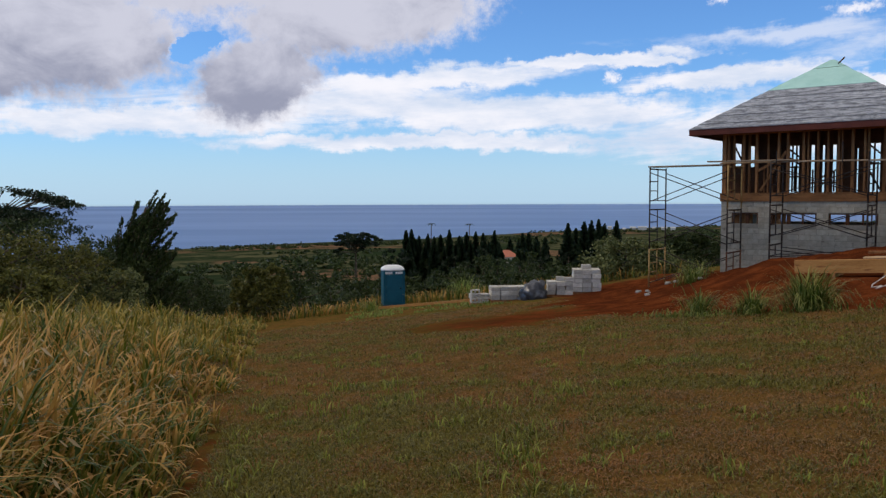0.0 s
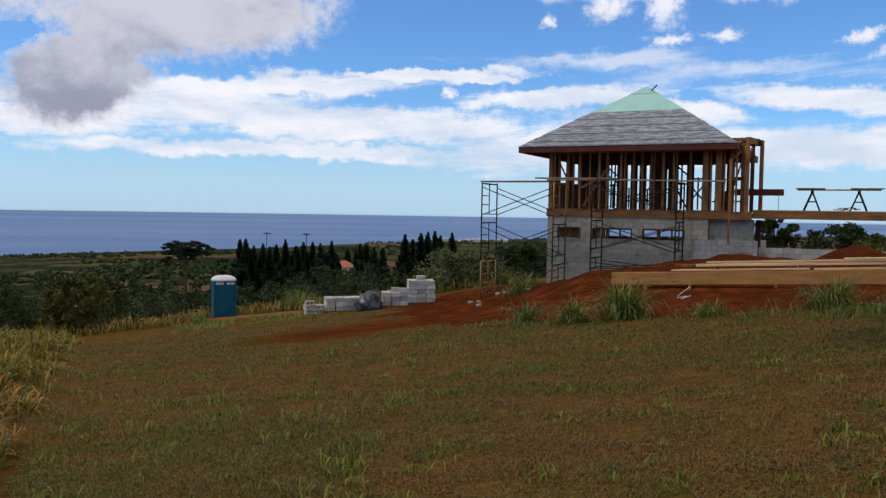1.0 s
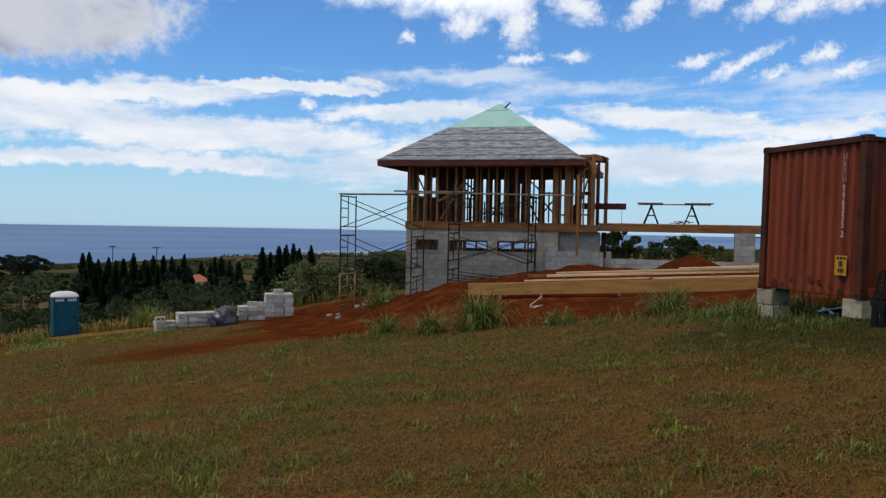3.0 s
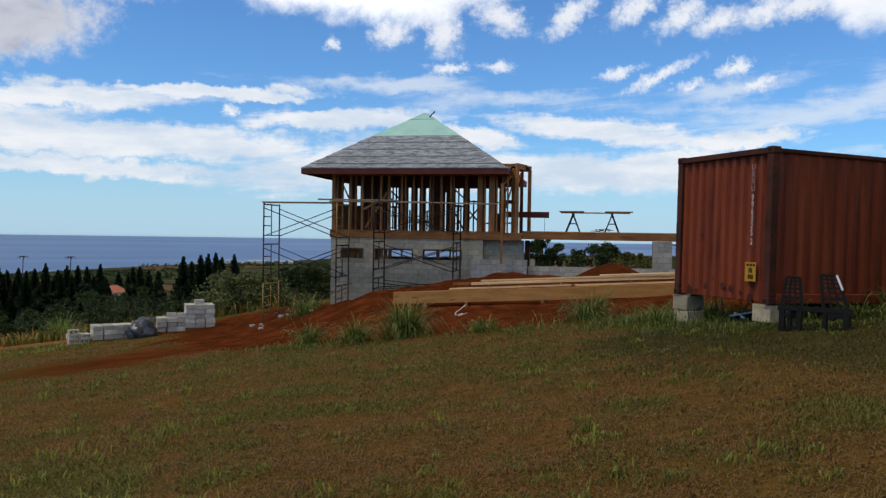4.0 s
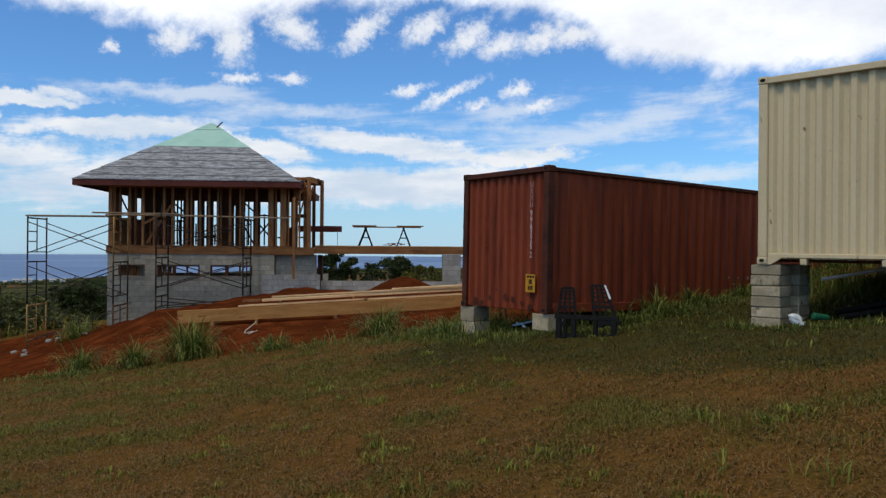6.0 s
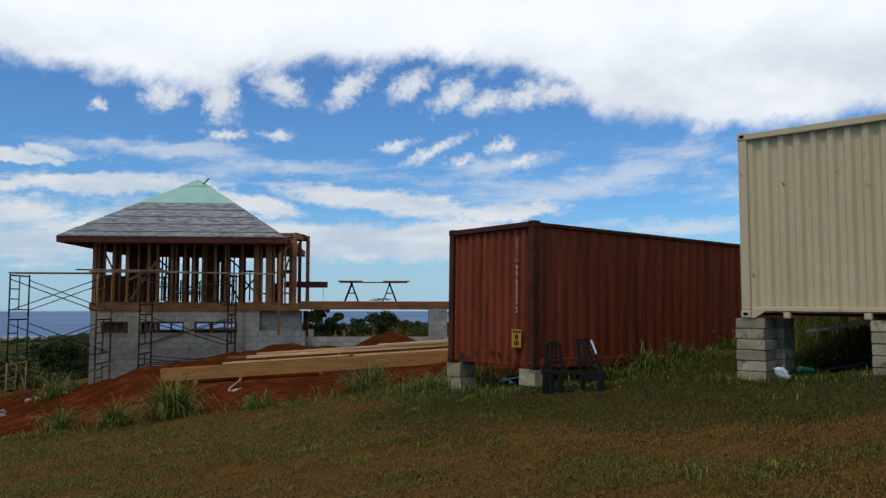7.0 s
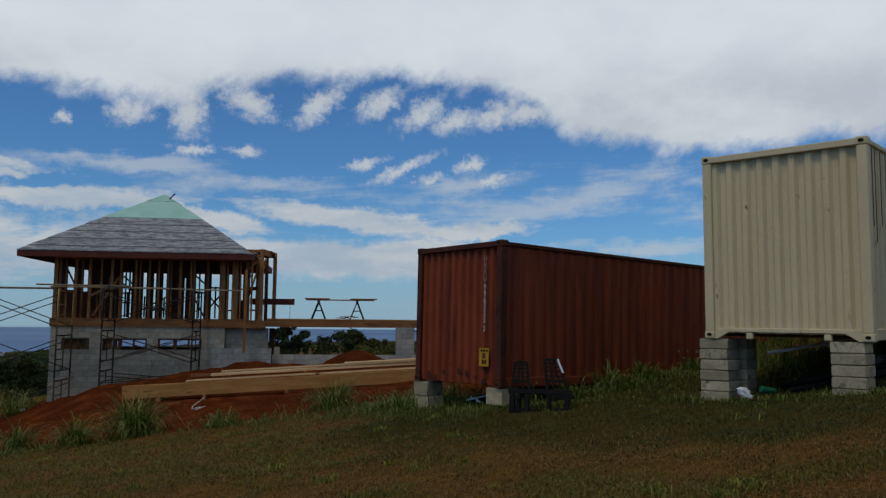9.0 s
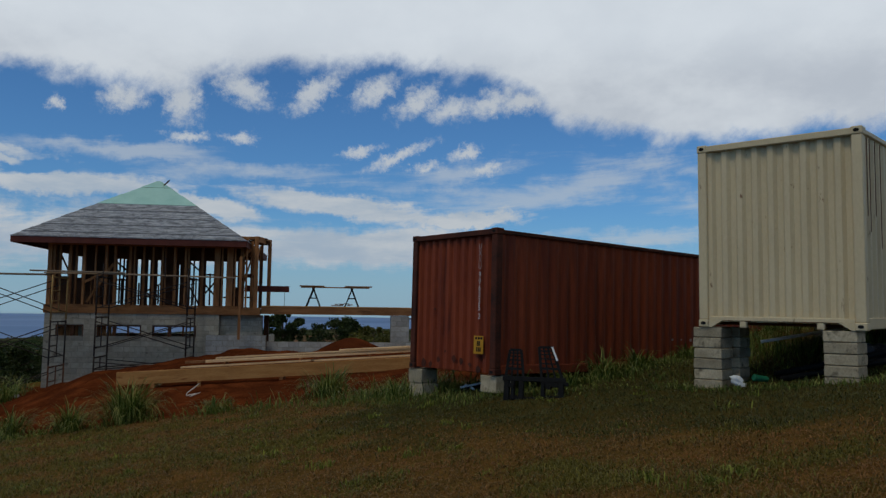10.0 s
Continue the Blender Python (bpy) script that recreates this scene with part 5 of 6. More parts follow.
for i, (a, b, r, mt, lb) in enumerate((((0.9, 1.6, 0.08), (1.4, -0.6, 0.26), 0.05, BLACK_STEEL, "black plastic drain pipe lying under the container"), ((0.6, 1.4, 0.05), (1.0, -0.4, 0.16), 0.045, BLACK_STEEL, "black plastic drain pipe lying under the container"),
                                       ((1.3, 1.2, 0.08), (1.8, -0.2, 0.2), 0.045, TARP, "dark grey pipe resting on the others"), ((2.2, 2.3, 0.4), (2.6, 0.4, 0.5), 0.03, WHITE, "thin white plastic pipe on the rubbish"),
                                       ((0.25, 2.0, 0.04), (0.2, 1.78, 0.05), 0.02, WHITE, "short white plastic pipe on the grass"))):
    bm = bmesh.new()
    tube(bm, wpt(*a), wpt(*b), r, n=10)
    single("pipe", bm, mt, Matrix.Identity(4), lb, "pipe", "pipes under the container", smooth=True)
p = wpt(0.06, 1.86, 0.13)
bag = bmesh.new()
bmesh.ops.create_icosphere(bag, subdivisions=3, radius=1.0)
for v in bag.verts:
    k = 1 + 0.7 * noise.noise(v.co * 1.7 + Vector((3, 1, 0))) + 0.3 * noise.noise(v.co * 4.5)
    v.co = Vector((v.co.x * 0.05 * k, v.co.y * 0.11 * k, v.co.z * 0.065 * k))
single("bag", bag, WHITE, Matrix.Translation(p) @ pose(0, 0, 0, 35, 0, 20), "crumpled white plastic bag beside the pier", "bag", smooth=True)
p = wpt(0.35, 1.50, 0.09)
bm = bmesh.new()
tube(bm, (0, 0, 0), (0, 0.26, 0.03), 0.045, 0.055, 14)
bevel(bm, 0.012)
GREENP = material("green_plastic", (0.01, 0.10, 0.05), (0.02, 0.15, 0.07), 4, 0.5, 0.05)
single("bucket", bm, GREENP, Matrix.Translation(p) @ pose(0, 0, 0, 0, 0, 60), "small green plastic bucket lying on its side", "bucket", smooth=False)
bm = bmesh.new()
bmesh.ops.create_icosphere(bm, subdivisions=4, radius=1.0)
for v in bm.verts:
    k = 1 + 0.3 * noise.noise(v.co * 1.8 + Vector((9, 0, 0)))
    k -= 0.35 * abs(noise.noise(v.co * 3.1)) + 0.15 * abs(noise.noise(v.co * 8))
    v.co = Vector((v.co.x * 0.5 * k, v.co.y * 0.62 * k, max(v.co.z, -0.3) * 0.24 * k))
single("tarp", bm, material("black_tarp", (0.012, 0.012, 0.014), (0.03, 0.03, 0.034), 4, 0.45, 0.3, 14), Matrix.Translation(wpt(1.8, 0.5, 0.1)), "black plastic sheeting bunched under the container", "tarp", smooth=True)
for a, b, r in (((0.7, 1.7, 0.06), (1.3, 1.0, 0.14), 0.03), ((0.6, 1.2, 0.05), (1.0, 1.9, 0.08), 0.025), ((0.5, 1.5, 0.05), (1.5, 1.2, 0.1), 0.02)):
    p, q = [(lambda w: Vector((w.x, w.y, height(w.x, w.y) + c[2])))(RB @ Vector((c[0], c[1], 0))) for c in (a, b)]
    bm = bmesh.new()
    tube(bm, p, q, r, n=8)
    single("pipe", bm, WHITE if r > 0.02 else BLACK_STEEL, Matrix.Identity(4), "scrap plastic pipe under the red container", "pipe", "scrap pipes", smooth=True)
for ly in (1.75, 0.62):
    bm = bmesh.new()
    box(bm, 0.03, 0.12, ly - 0.055, ly + 0.055, -0.005, 0.115)
    bevel(bm, 0.04, 3)
    part("lashing_lug", bm, CREAM, white_box)


# ---------------------------------------------------------------- grass and trees
def mesh_from(name, verts, faces, mat, attrs=()):
    me = bpy.data.meshes.new(name)
    me.from_pydata(verts, [], faces)
    me.materials.append(mat)
    for nm, data in attrs:
        me.attributes.new(nm, "FLOAT", "POINT").data.foreach_set("value", data)
    return me


def arc(ln, lean, seg):
    """Reach and rise of a blade that stands up and curls over towards its tip."""
    out, r, u = [(0.0, 0.0)], 0.0, 0.0
    for k in range(seg):
        th = min(0.25 * lean + 1.9 * lean * ((k + 0.5) / seg) ** 1.8, 2.5)
        r, u = r + math.sin(th) * ln / seg, u + math.cos(th) * ln / seg
        out.append((r, u))
    return out


def blades(name, roots, mat, label, rng, seg=3, matrix=None, top=True):
    """Bent grass blades: each root is (x, y, z, length, width, lean, heading)."""
    v, f, h = [], [], []
    for x, y, z, ln, w, lean, hd in roots:
        dx, dy = math.cos(hd), math.sin(hd)
        px, py = -dy, dx
        o = len(v)
        bow = arc(ln, lean, seg)
        for k in range(seg):
            r, u = bow[k]
            ww = w * (0.75 + 0.5 * k / seg if k < 0.6 * seg else 1.5 - 1.0 * k / seg) / 2
            v += [(x + dx * r - px * ww, y + dy * r - py * ww, z + u), (x + dx * r + px * ww, y + dy * r + py * ww, z + u)]
            h += [k / seg, k / seg]
        r, u = bow[seg]
        v.append((x + dx * r, y + dy * r, z + u))
        h.append(1.0)
        for k in range(seg - 1):
            a = o + 2 * k
            f.append((a, a + 1, a + 3, a + 2))
        a = o + 2 * (seg - 1)
        f.append((a, a + 1, a + 2))
    ob = new(name, mesh_from(name, v, f, mat, (("along", h),)))
    if top: tagged(ob, label, "grass", kind="stuff")
    return ob


rng = random.Random(11)
tall = []
while len(tall) < 38000:
    y = 2.4 + 38 * rng.random() ** 2.0 if rng.random() < 0.94 else rng.uniform(-12, 2.4)
    lo = -0.60 * max(y, 0) - 3.2
    x = lo + (edge_x(y) - lo) * rng.random()
    dense = 0.7 * noise.noise((x * 0.45, y * 0.45, 1.0)) + 0.5 * noise.noise((x * 1.4, y * 1.4, 1.0))
    if dense < -0.35 and rng.random() < 0.7: continue
    into = edge_x(y) - x
    k = 1 + max(y, 0) / 22
    size = (0.38 + 0.62 * sm(into / 1.3)) * (1 + 0.7 * dense) * (1.0 - 0.25 * sm((y - 8) / 14)) * rng.uniform(0.75, 1.15)
    wide = 0.13 * k * rng.uniform(0.7, 1.4)
    for i in range(rng.randint(16, 44)):
        a, d = rng.uniform(0, 6.28), abs(rng.gauss(0, wide))
        bx, by = x + d * math.cos(a), y + d * math.sin(a)
        if bx > edge_x(by) + 0.12: continue
        ln = rng.uniform(0.35, 1.2) * size
        tall.append((bx, by, height(bx, by) - 0.03, ln, rng.uniform(0.010, 0.032) * k, 0.3 + rng.random() ** 1.3 * 1.35, a + rng.gauss(0.35, 0.8)))
near = [b for b in tall if b[1] < 40]
gold = [b for b in near if b[1] + 5 * noise.noise((b[0] * 0.3, b[1] * 0.3, 9)) > 14.5 or noise.noise((b[0] * 0.8, b[1] * 0.8, 12)) > 0.42]
kept = set(gold)
blades("tall_grass", [b for b in near if b not in kept], DRY_GRASS, "tall dry straw and green grass along the lawn's edge", rng, 6)
blades("tall_grass", gold, GOLD_GRASS, "tall yellow-green grass along the lawn's edge", rng, 5)
v, f = [], []
for x, y, z, ln, w, lean, hd in rng.sample(near, 3800):
    if ln < 0.7: continue
    tr, tu = arc(ln, lean, 6)[6]
    tx, ty, tz = x + math.cos(hd) * tr, y + math.sin(hd) * tr, z + tu
    e = rng.uniform(0.04, 0.10)
    c, s = math.cos(hd), math.sin(hd)
    o = len(v)
    k = 1 + y / 16
    v += [(tx, ty, tz + 0.02), (tx + c * e * 0.5 - s * 0.006 * k, ty + s * e * 0.5 + c * 0.006 * k, tz - e * 0.1), (tx + c * e, ty + s * e, tz - e * 0.7), (tx + c * e * 0.5 + s * 0.006 * k, ty + s * e * 0.5 - c * 0.006 * k, tz - e * 0.35)]
    f.append((o, o + 1, o + 2, o + 3))
tagged(new("seed_heads", mesh_from("seed_heads", v, f, leaf_material("straw_seed_heads", (0.36, 0.26, 0.12), (0.55, 0.42, 0.24)))), "pale straw seed heads on the tall dry grass", "grass", kind="stuff")

# mown lawn, thin and patchy: flat curled thatch with greener turf between
thatch, fresh, lush = [], [], []
while len(thatch) + len(fresh) + len(lush) < 290000:
    r = 3.2 + 30 * rng.random() ** 1.75 if rng.random() < 0.90 else 5 * rng.random() ** 0.5
    r = abs(r + rng.gauss(0, 1.0) * math.exp(-max(0.0, r - 3.2)))
    a = radians(rng.uniform(-32, 78)) if r > 6 or rng.random() < 0.4 else rng.uniform(0, 6.283)
    x, y = r * math.sin(a), r * math.cos(a)
    if dirt_amount(x, y) > 0.45 or x < edge_x(y) - 0.6: continue
    g2, tf = noise.noise((x * 1.7, y * 1.7, 3.0)), turf_amount(x, y)
    if 0.55 + 0.6 * tf + 0.5 * g2 < rng.random(): continue
    k = 1 + r / 10
    green = tf + rng.uniform(-0.4, 0.4) > 0.58
    ln = rng.uniform(0.03, 0.085) * (1 + 0.6 * max(g2, 0)) * (1 + r / 45)
    b = (x, y, height(x, y) - 0.004, ln, rng.uniform(0.003, 0.007) * k, rng.uniform(0.7, 1.8) if green else rng.uniform(1.1, 2.6), rng.uniform(0, 6.28))
    (lush if shade_green_amount(x, y) > rng.uniform(0.05, 0.95) else fresh if green else thatch).append(b)
blades("lawn_grass", thatch, LAWN_BLADE, "short dry brown thatch of the mown lawn", rng, 3)
blades("lawn_grass", fresh, FRESH_BLADE, "short green turf in patches on the lawn", rng, 3)
blades("lawn_grass", lush, SHADE_GREEN_BLADE, "short green mown grass near the containers, darkened as if in shade", rng, 2)
weeds = []
for k in range(430):
    r = 3.4 + 17 * rng.random() ** 1.5
    a = radians(rng.uniform(-16, 74)) if k % 3 else radians(rng.uniform(-18, 14))
    x, y = r * math.sin(a), r * math.cos(a)
    if dirt_amount(x, y) > 0.2 or x < edge_x(y) + 0.35: continue
    big = rng.uniform(0.5, 1.2) if k % 9 else 1.8
    for i in range(rng.randint(10, 34)):
        b = (x + rng.gauss(0, 0.07 * big), y + rng.gauss(0, 0.07 * big))
        weeds.append((*b, height(*b), rng.uniform(0.05, 0.13) * big, rng.uniform(0.006, 0.011) * (1 + r / 14), rng.uniform(0.3, 1.2), rng.uniform(0, 6.28)))
blades("lawn_weeds", weeds, WEED, "brighter green grass tufts scattered over the lawn", rng, 3)


def tuft(x, y, n, high, spread, rng):
    out = []
    for i in range(n):
        a, d = rng.uniform(0, 6.28), min(abs(rng.gauss(0, spread * 0.33)), spread * 0.6)
        bx, by = x + d * math.cos(a), y + d * math.sin(a)
        out.append((bx, by, height(bx, by) - 0.03, high * rng.uniform(0.45, 1.25), rng.uniform(0.011, 0.026), rng.uniform(0.45, 1.8), a + rng.gauss(0, 0.7)))
    return out


for x, y, n, hgt, sp, lb in ((8.2, 17.7, 560, 1.1, 0.75, "large arching clump of green grass on the red bank"), (7.25, 18.5, 240, 0.78, 0.6, "low clump of green grass on the red bank"), (6.5, 20.0, 200, 0.8, 0.6, "low clump of green grass on the red bank"),
                             (11.4, 14.5, 340, 0.8, 0.9, "ragged clump of green grass by the lumber"), (1.2, 43.0, 260, 1.5, 1.0, "tall bright clump of grass beyond the pad"), (8.9, 28.4, 200, 0.8, 1.0, "clump of grass at the scaffold's foot"),
                             (9.6, 29.6, 150, 0.7, 0.8, "clump of grass at the scaffold's foot"), (9.35, 15.9, 150, 0.45, 0.7, "low clump of green grass on the red bank"), (-3.7, 41.2, 160, 0.75, 0.8, "clump of green weeds beside the toilet")):
    tagged(blades("grass_clump", tuft(x, y, n, hgt, sp, rng), BRIGHT_GRASS if y > 40 else GREEN_GRASS, "", rng, 4, top=False), lb, "grass clump", "grass clumps")
for lx, ly, n, hgt in ((1.5, -0.35, 120, 0.42), (2.4, -0.45, 170, 0.62), (3.6, -0.3, 170, 0.55), (5.2, -0.4, 110, 0.4), (7.0, -0.35, 100, 0.36), (8.9, -0.3, 100, 0.4), (0.9, 0.3, 130, 0.6), (-0.25, 2.6, 90, 0.5)):
    p = RB @ Vector((lx, ly, 0))
    tagged(blades("grass_clump", tuft(p.x, p.y, n, hgt, 0.45, rng), GREEN_GRASS, "", rng, 4, top=False), "ragged clump of green grass against the red container", "grass clump", "grass clumps")
band = []
TOE = ((4.4, 20.9), (5.8, 19.4), (7.4, 17.6), (9.0, 15.6), (10.2, 13.6), (11.0, 12.3), (11.6, 11.0))
for k in range(4600):
    t = rng.random() ** 0.75 * (len(TOE) - 1.001)
    i = int(t)
    x, y = (TOE[i][j] + (TOE[i + 1][j] - TOE[i][j]) * (t - i) for j in (0, 1))
    thick = 0.22 + 0.55 * t / 6
    if noise.noise((x * 0.6, y * 0.6, 2.0)) < 0.0 and rng.random() < 0.8: continue
    x, y = x + rng.gauss(0.15, thick * 0.6), y + rng.gauss(0.15, thick * 0.6)
    band.append((x, y, height(x, y) - 0.02, rng.uniform(0.10, 0.42) * (0.65 + 0.8 * t / 6) * (1 + 0.9 * noise.noise((x, y, 0))), rng.uniform(0.010, 0.022), rng.uniform(0.4, 1.7), rng.uniform(0, 6.28)))
for k in range(8000):
    u = rng.random()
    lx, ly = u * 12, rng.gauss(-0.35, 0.55) if rng.random() < 0.7 else rng.uniform(-1.8, 2.4)
    p = RB @ Vector((lx, ly, 0))
    if lx < 0.6 and 0 < ly < 2.4 and rng.random() < 0.5: continue
    band.append((p.x, p.y, height(p.x, p.y) - 0.02, rng.uniform(0.07, 0.27) * (0.55 + 1.5 * max(0, noise.noise((p.x * 0.8, p.y * 0.8, 4)))), rng.uniform(0.008, 0.018), rng.uniform(0.4, 1.7), rng.uniform(0, 6.28)))
for k in range(900):
    p = RB @ Vector((rng.gauss(-0.35, 0.35), rng.uniform(-0.2, 2.7), 0))
    band.append((p.x, p.y, height(p.x, p.y) - 0.02, rng.uniform(0.06, 0.22), rng.uniform(0.008, 0.016), rng.uniform(0.2, 1.1), rng.uniform(0, 6.28)))
for k in range(2600):
    p = WB @ Vector((rng.uniform(-0.2, 4.0) if rng.random() < 0.75 else rng.gauss(-0.1, 0.2), rng.uniform(-0.6, 3.2), 0))
    deep = (WB.inverted() @ p).x
    band.append((p.x, p.y, height(p.x, p.y) - 0.02, rng.uniform(0.06, 0.16) + 0.75 * sm((deep - 1.8) / 1.5) * rng.random(), rng.uniform(0.008, 0.018), rng.uniform(0.2, 1.1), rng.uniform(0, 6.28)))
blades("bank_grass", band, GREEN_GRASS, "rough unmown grass along the bank and containers", rng, 3)
rim = []
for k in range(4200):
    a = radians(rng.uniform(-24, 6)) if rng.random() < 0.8 else radians(rng.uniform(6, 17))
    r = rng.uniform(41, 47.5)
    x, y = r * math.sin(a), r * math.cos(a)
    if abs(x + 2.66) < 1.2 and y < 43.5: continue
    rim.append((x, y, height(x, y) - 0.05, rng.uniform(0.3, 0.85) * (1 + 0.5 * noise.noise((x * 0.4, y * 0.4, 6))), rng.uniform(0.04, 0.07), rng.uniform(0.2, 1.0), rng.uniform(0, 6.28)))
for k in range(2600):
    a, r = radians(rng.uniform(-7, 5)), rng.uniform(34.5, 41)
    x, y = r * math.sin(a), r * math.cos(a)
    if noise.noise((x * 0.5, y * 0.5, 8)) < -0.1: continue
    rim.append((x, y, height(x, y) - 0.02, rng.uniform(0.06, 0.205), rng.uniform(0.03, 0.06), rng.uniform(0.2, 1.2), rng.uniform(0, 6.28)))
weedy = [b for b in rim if b[3] < 0.21]
rim = [b for b in rim if b[3] >= 0.21]
blades("edge_weeds", weedy, BRIGHT_GRASS, "green weeds along the edge of the pad", rng, 3)
blades("rim_grass", rim, DRY_GRASS, "dry grass along the far rim of the pad", rng, 3)


def leaf_cloud(centres, n, size, rng, aspect=0.45, squash=1.0):
    """n leaf quads round each clump centre (x, y, z, radius)."""
    v, f = [], []
    for cx, cy, cz, cr in centres:
        for i in range(n):
            d = Vector((rng.gauss(0, 1), rng.gauss(0, 1), rng.gauss(0, 0.8)))
            d.normalize()
            d.z *= squash
            p = Vector((cx, cy, cz)) + d * cr * rng.uniform(0.45, 1.0)
            a = Vector((rng.gauss(0, 1), rng.gauss(0, 1), rng.gauss(0, 0.7) - 0.2)).normalized()
            b = a.cross(Vector((rng.gauss(0, 1), rng.gauss(0, 1), rng.gauss(0, 1)))).normalized()
            e = size * rng.uniform(0.6, 1.4)
            o = len(v)
            v += [p - a * e * 0.5, p + b * e * aspect * 0.5, p + a * e * 0.5, p - b * e * aspect * 0.5]
            f.append((o, o + 1, o + 2, o + 3))
    return v, f


def tree(name, x, y, base, top, wide, label, mat, seed, clumps=60, leaves=60, size=0.22, lean=(0, 0), low=0.25, group="trees", shape="round"):
    rg = random.Random(seed)
    root = thing(name, pose(x, y, base), label, "tree" if name == "tree" else "shrub", group)
    H = top - base
    cs, bm = [], bmesh.new()
    knee = Vector((lean[0] * 0.35, lean[1] * 0.35, H * 0.45))
    r0 = 0.03 * H + 0.03
    tube(bm, (0, 0, -0.4), knee, r0, r0 * 0.6, 8)
    tube(bm, knee, (lean[0] * 0.8, lean[1] * 0.8, H * 0.8), r0 * 0.6, r0 * 0.2, 7)
    for i in range(clumps):
        t = low + (1 - low) * (rg.random() if shape != "flat" else 0.55 + 0.45 * rg.random() ** 0.6)
        if shape == "round": rad = wide / 2 * math.sqrt(max(0.05, 1 - ((t - 0.45) / 0.62) ** 2))
        elif shape == "taper": rad = wide / 2 * min(1.0, 0.62 + t * 1.3) * (1.04 - t) ** 0.75
        else: rad = wide / 2 * (0.35 + 0.65 * t)
        a, d = rg.uniform(0, 6.28), rad * math.sqrt(rg.uniform(0.12, 1.0)) * rg.uniform(0.75, 1.08)
        k = t ** 1.3
        c = Vector((d * math.cos(a) + lean[0] * k, d * math.sin(a) + lean[1] * k, H * t * 0.96))
        if shape == "taper" and i % 5 < 2:
            j = (i // 5) % 9
            b0 = random.Random(seed * 50 + j)
            s0 = Vector((b0.uniform(-0.28, 0.22) * wide + lean[0] * 0.3, b0.uniform(-0.25, 0.25) * wide, H * b0.uniform(0.35, 0.6)))
            e0 = Vector((lean[0] * 0.9 + b0.uniform(-0.13, 0.10) * wide, s0.y * 0.5, H * (1.0, 0.9, 0.8, 0.7)[j]) if j < 4 else (s0.x + b0.uniform(-0.1, 0.22) * wide, s0.y, H * b0.uniform(0.6, 0.8)))
            u = rg.random()
            c = s0.lerp(e0, u)
            t = 0.4 + 0.6 * u
        cr = wide * rg.uniform(0.07, 0.14) * (1.0 - (0.45 if shape != "taper" else 0.72) * sm((t - 0.4) / 0.6))
        if shape == "flat": c.z = H * (round(t * 8 + 0.5 * math.sin(a * 3)) / 8.5) + rg.uniform(-0.3, 0.3) - 2.2 * (d / wide * 2) ** 2 + 0.6
        cs.append((c.x, c.y, c.z, cr))
        if i % 3 == 0:
            s = Vector((lean[0] * 0.5, lean[1] * 0.5, H * min(0.75, max(0.15, t - 0.2))))
            s.x, s.y = s.x * t, s.y * t
            tube(bm, s, c, r0 * 0.25, r0 * 0.06, 5)
    part("trunk", bm, BARK, root, smooth=True)
    v, f = leaf_cloud(cs, leaves, size, rg, squash=0.3 if shape == "flat" else 1.0)
    part("crown", mesh_from("crown", v, f, mat), mat, root)
    return root


def at_az(az, r):
    a = radians(az)
    return r * math.sin(a), r * math.cos(a)


def placed(name, az, r, top_slope, wide, label, mat, seed, **kw):
    x, y = at_az(az, r)
    return tree(name, x, y, height(x, y) - 0.2, 1.6 + top_slope * r, wide, label, mat, seed, **kw)


def plume_tree(az, r, top_slope, wide, lean, label, mat, seed):
    """A tree whose limbs all sweep up and over to one side, each ending in a feathery plume."""
    rg = random.Random(seed)
    x, y = at_az(az, r)
    base = height(x, y) - 0.2
    H = 1.6 + top_slope * r - base
    root = thing("tree", pose(x, y, base), label, "tree", "trees")
    bm = bmesh.new()
    tube(bm, (-0.5, 0, -0.3), (0.1, 0, H * 0.4), 0.22, 0.15, 8)
    tube(bm, (0.1, 0, H * 0.4), (lean * 0.75, 0, H * 0.8), 0.15, 0.05, 7)
    v, f = [], []
    for j in range(130):
        s = 1.0 if j == 0 else 0.10 + 0.86 * rg.random() ** 1.15
        left, right = -wide * 0.5 + s * (lean + wide * 0.42), wide * 0.5 + s * (lean - wide * 0.45)
        q = rg.random()
        ex = left + (right - left) * q if j else lean
        end = Vector((ex, rg.uniform(-0.5, 0.5) * wide * (1.05 - s), H * s * (0.86 + 0.14 * q)))
        start = Vector((ex * 0.55 - 0.35 * (0.4 + s), end.y * 0.45, max(0.1, end.z - H * rg.uniform(0.16, 0.30))))
        tube(bm, start, end, 0.045, 0.012, 5)
        along = (end - start)
        long = along.length
        d = along / long
        fat = rg.uniform(0.28, 0.52) * (1.12 - 0.62 * s)
        for i in range(int(150 + 130 * (1 - s))):
            u = rg.uniform(0.15, 1.1)
            spread = fat * (1.15 - u) ** 0.6
            p = start + d * long * u + Vector((rg.gauss(0, 0.5), rg.gauss(0, 0.5), rg.gauss(0, 0.4))) * spread
            a = (d * 1.1 + Vector((rg.gauss(0, 0.55), rg.gauss(0, 0.55), rg.gauss(0, 0.45)))).normalized()
            b = a.cross(Vector((rg.gauss(0, 1), rg.gauss(0, 1), rg.gauss(0, 1)))).normalized()
            e = rg.uniform(0.14, 0.30)
            o = len(v)
            v += [p - a * e * 0.5, p + b * e * 0.17, p + a * e * 0.5, p - b * e * 0.17]
            f.append((o, o + 1, o + 2, o + 3))
    part("trunk", bm, BARK, root, smooth=True)
    part("crown", mesh_from("crown", v, f, mat), mat, root)


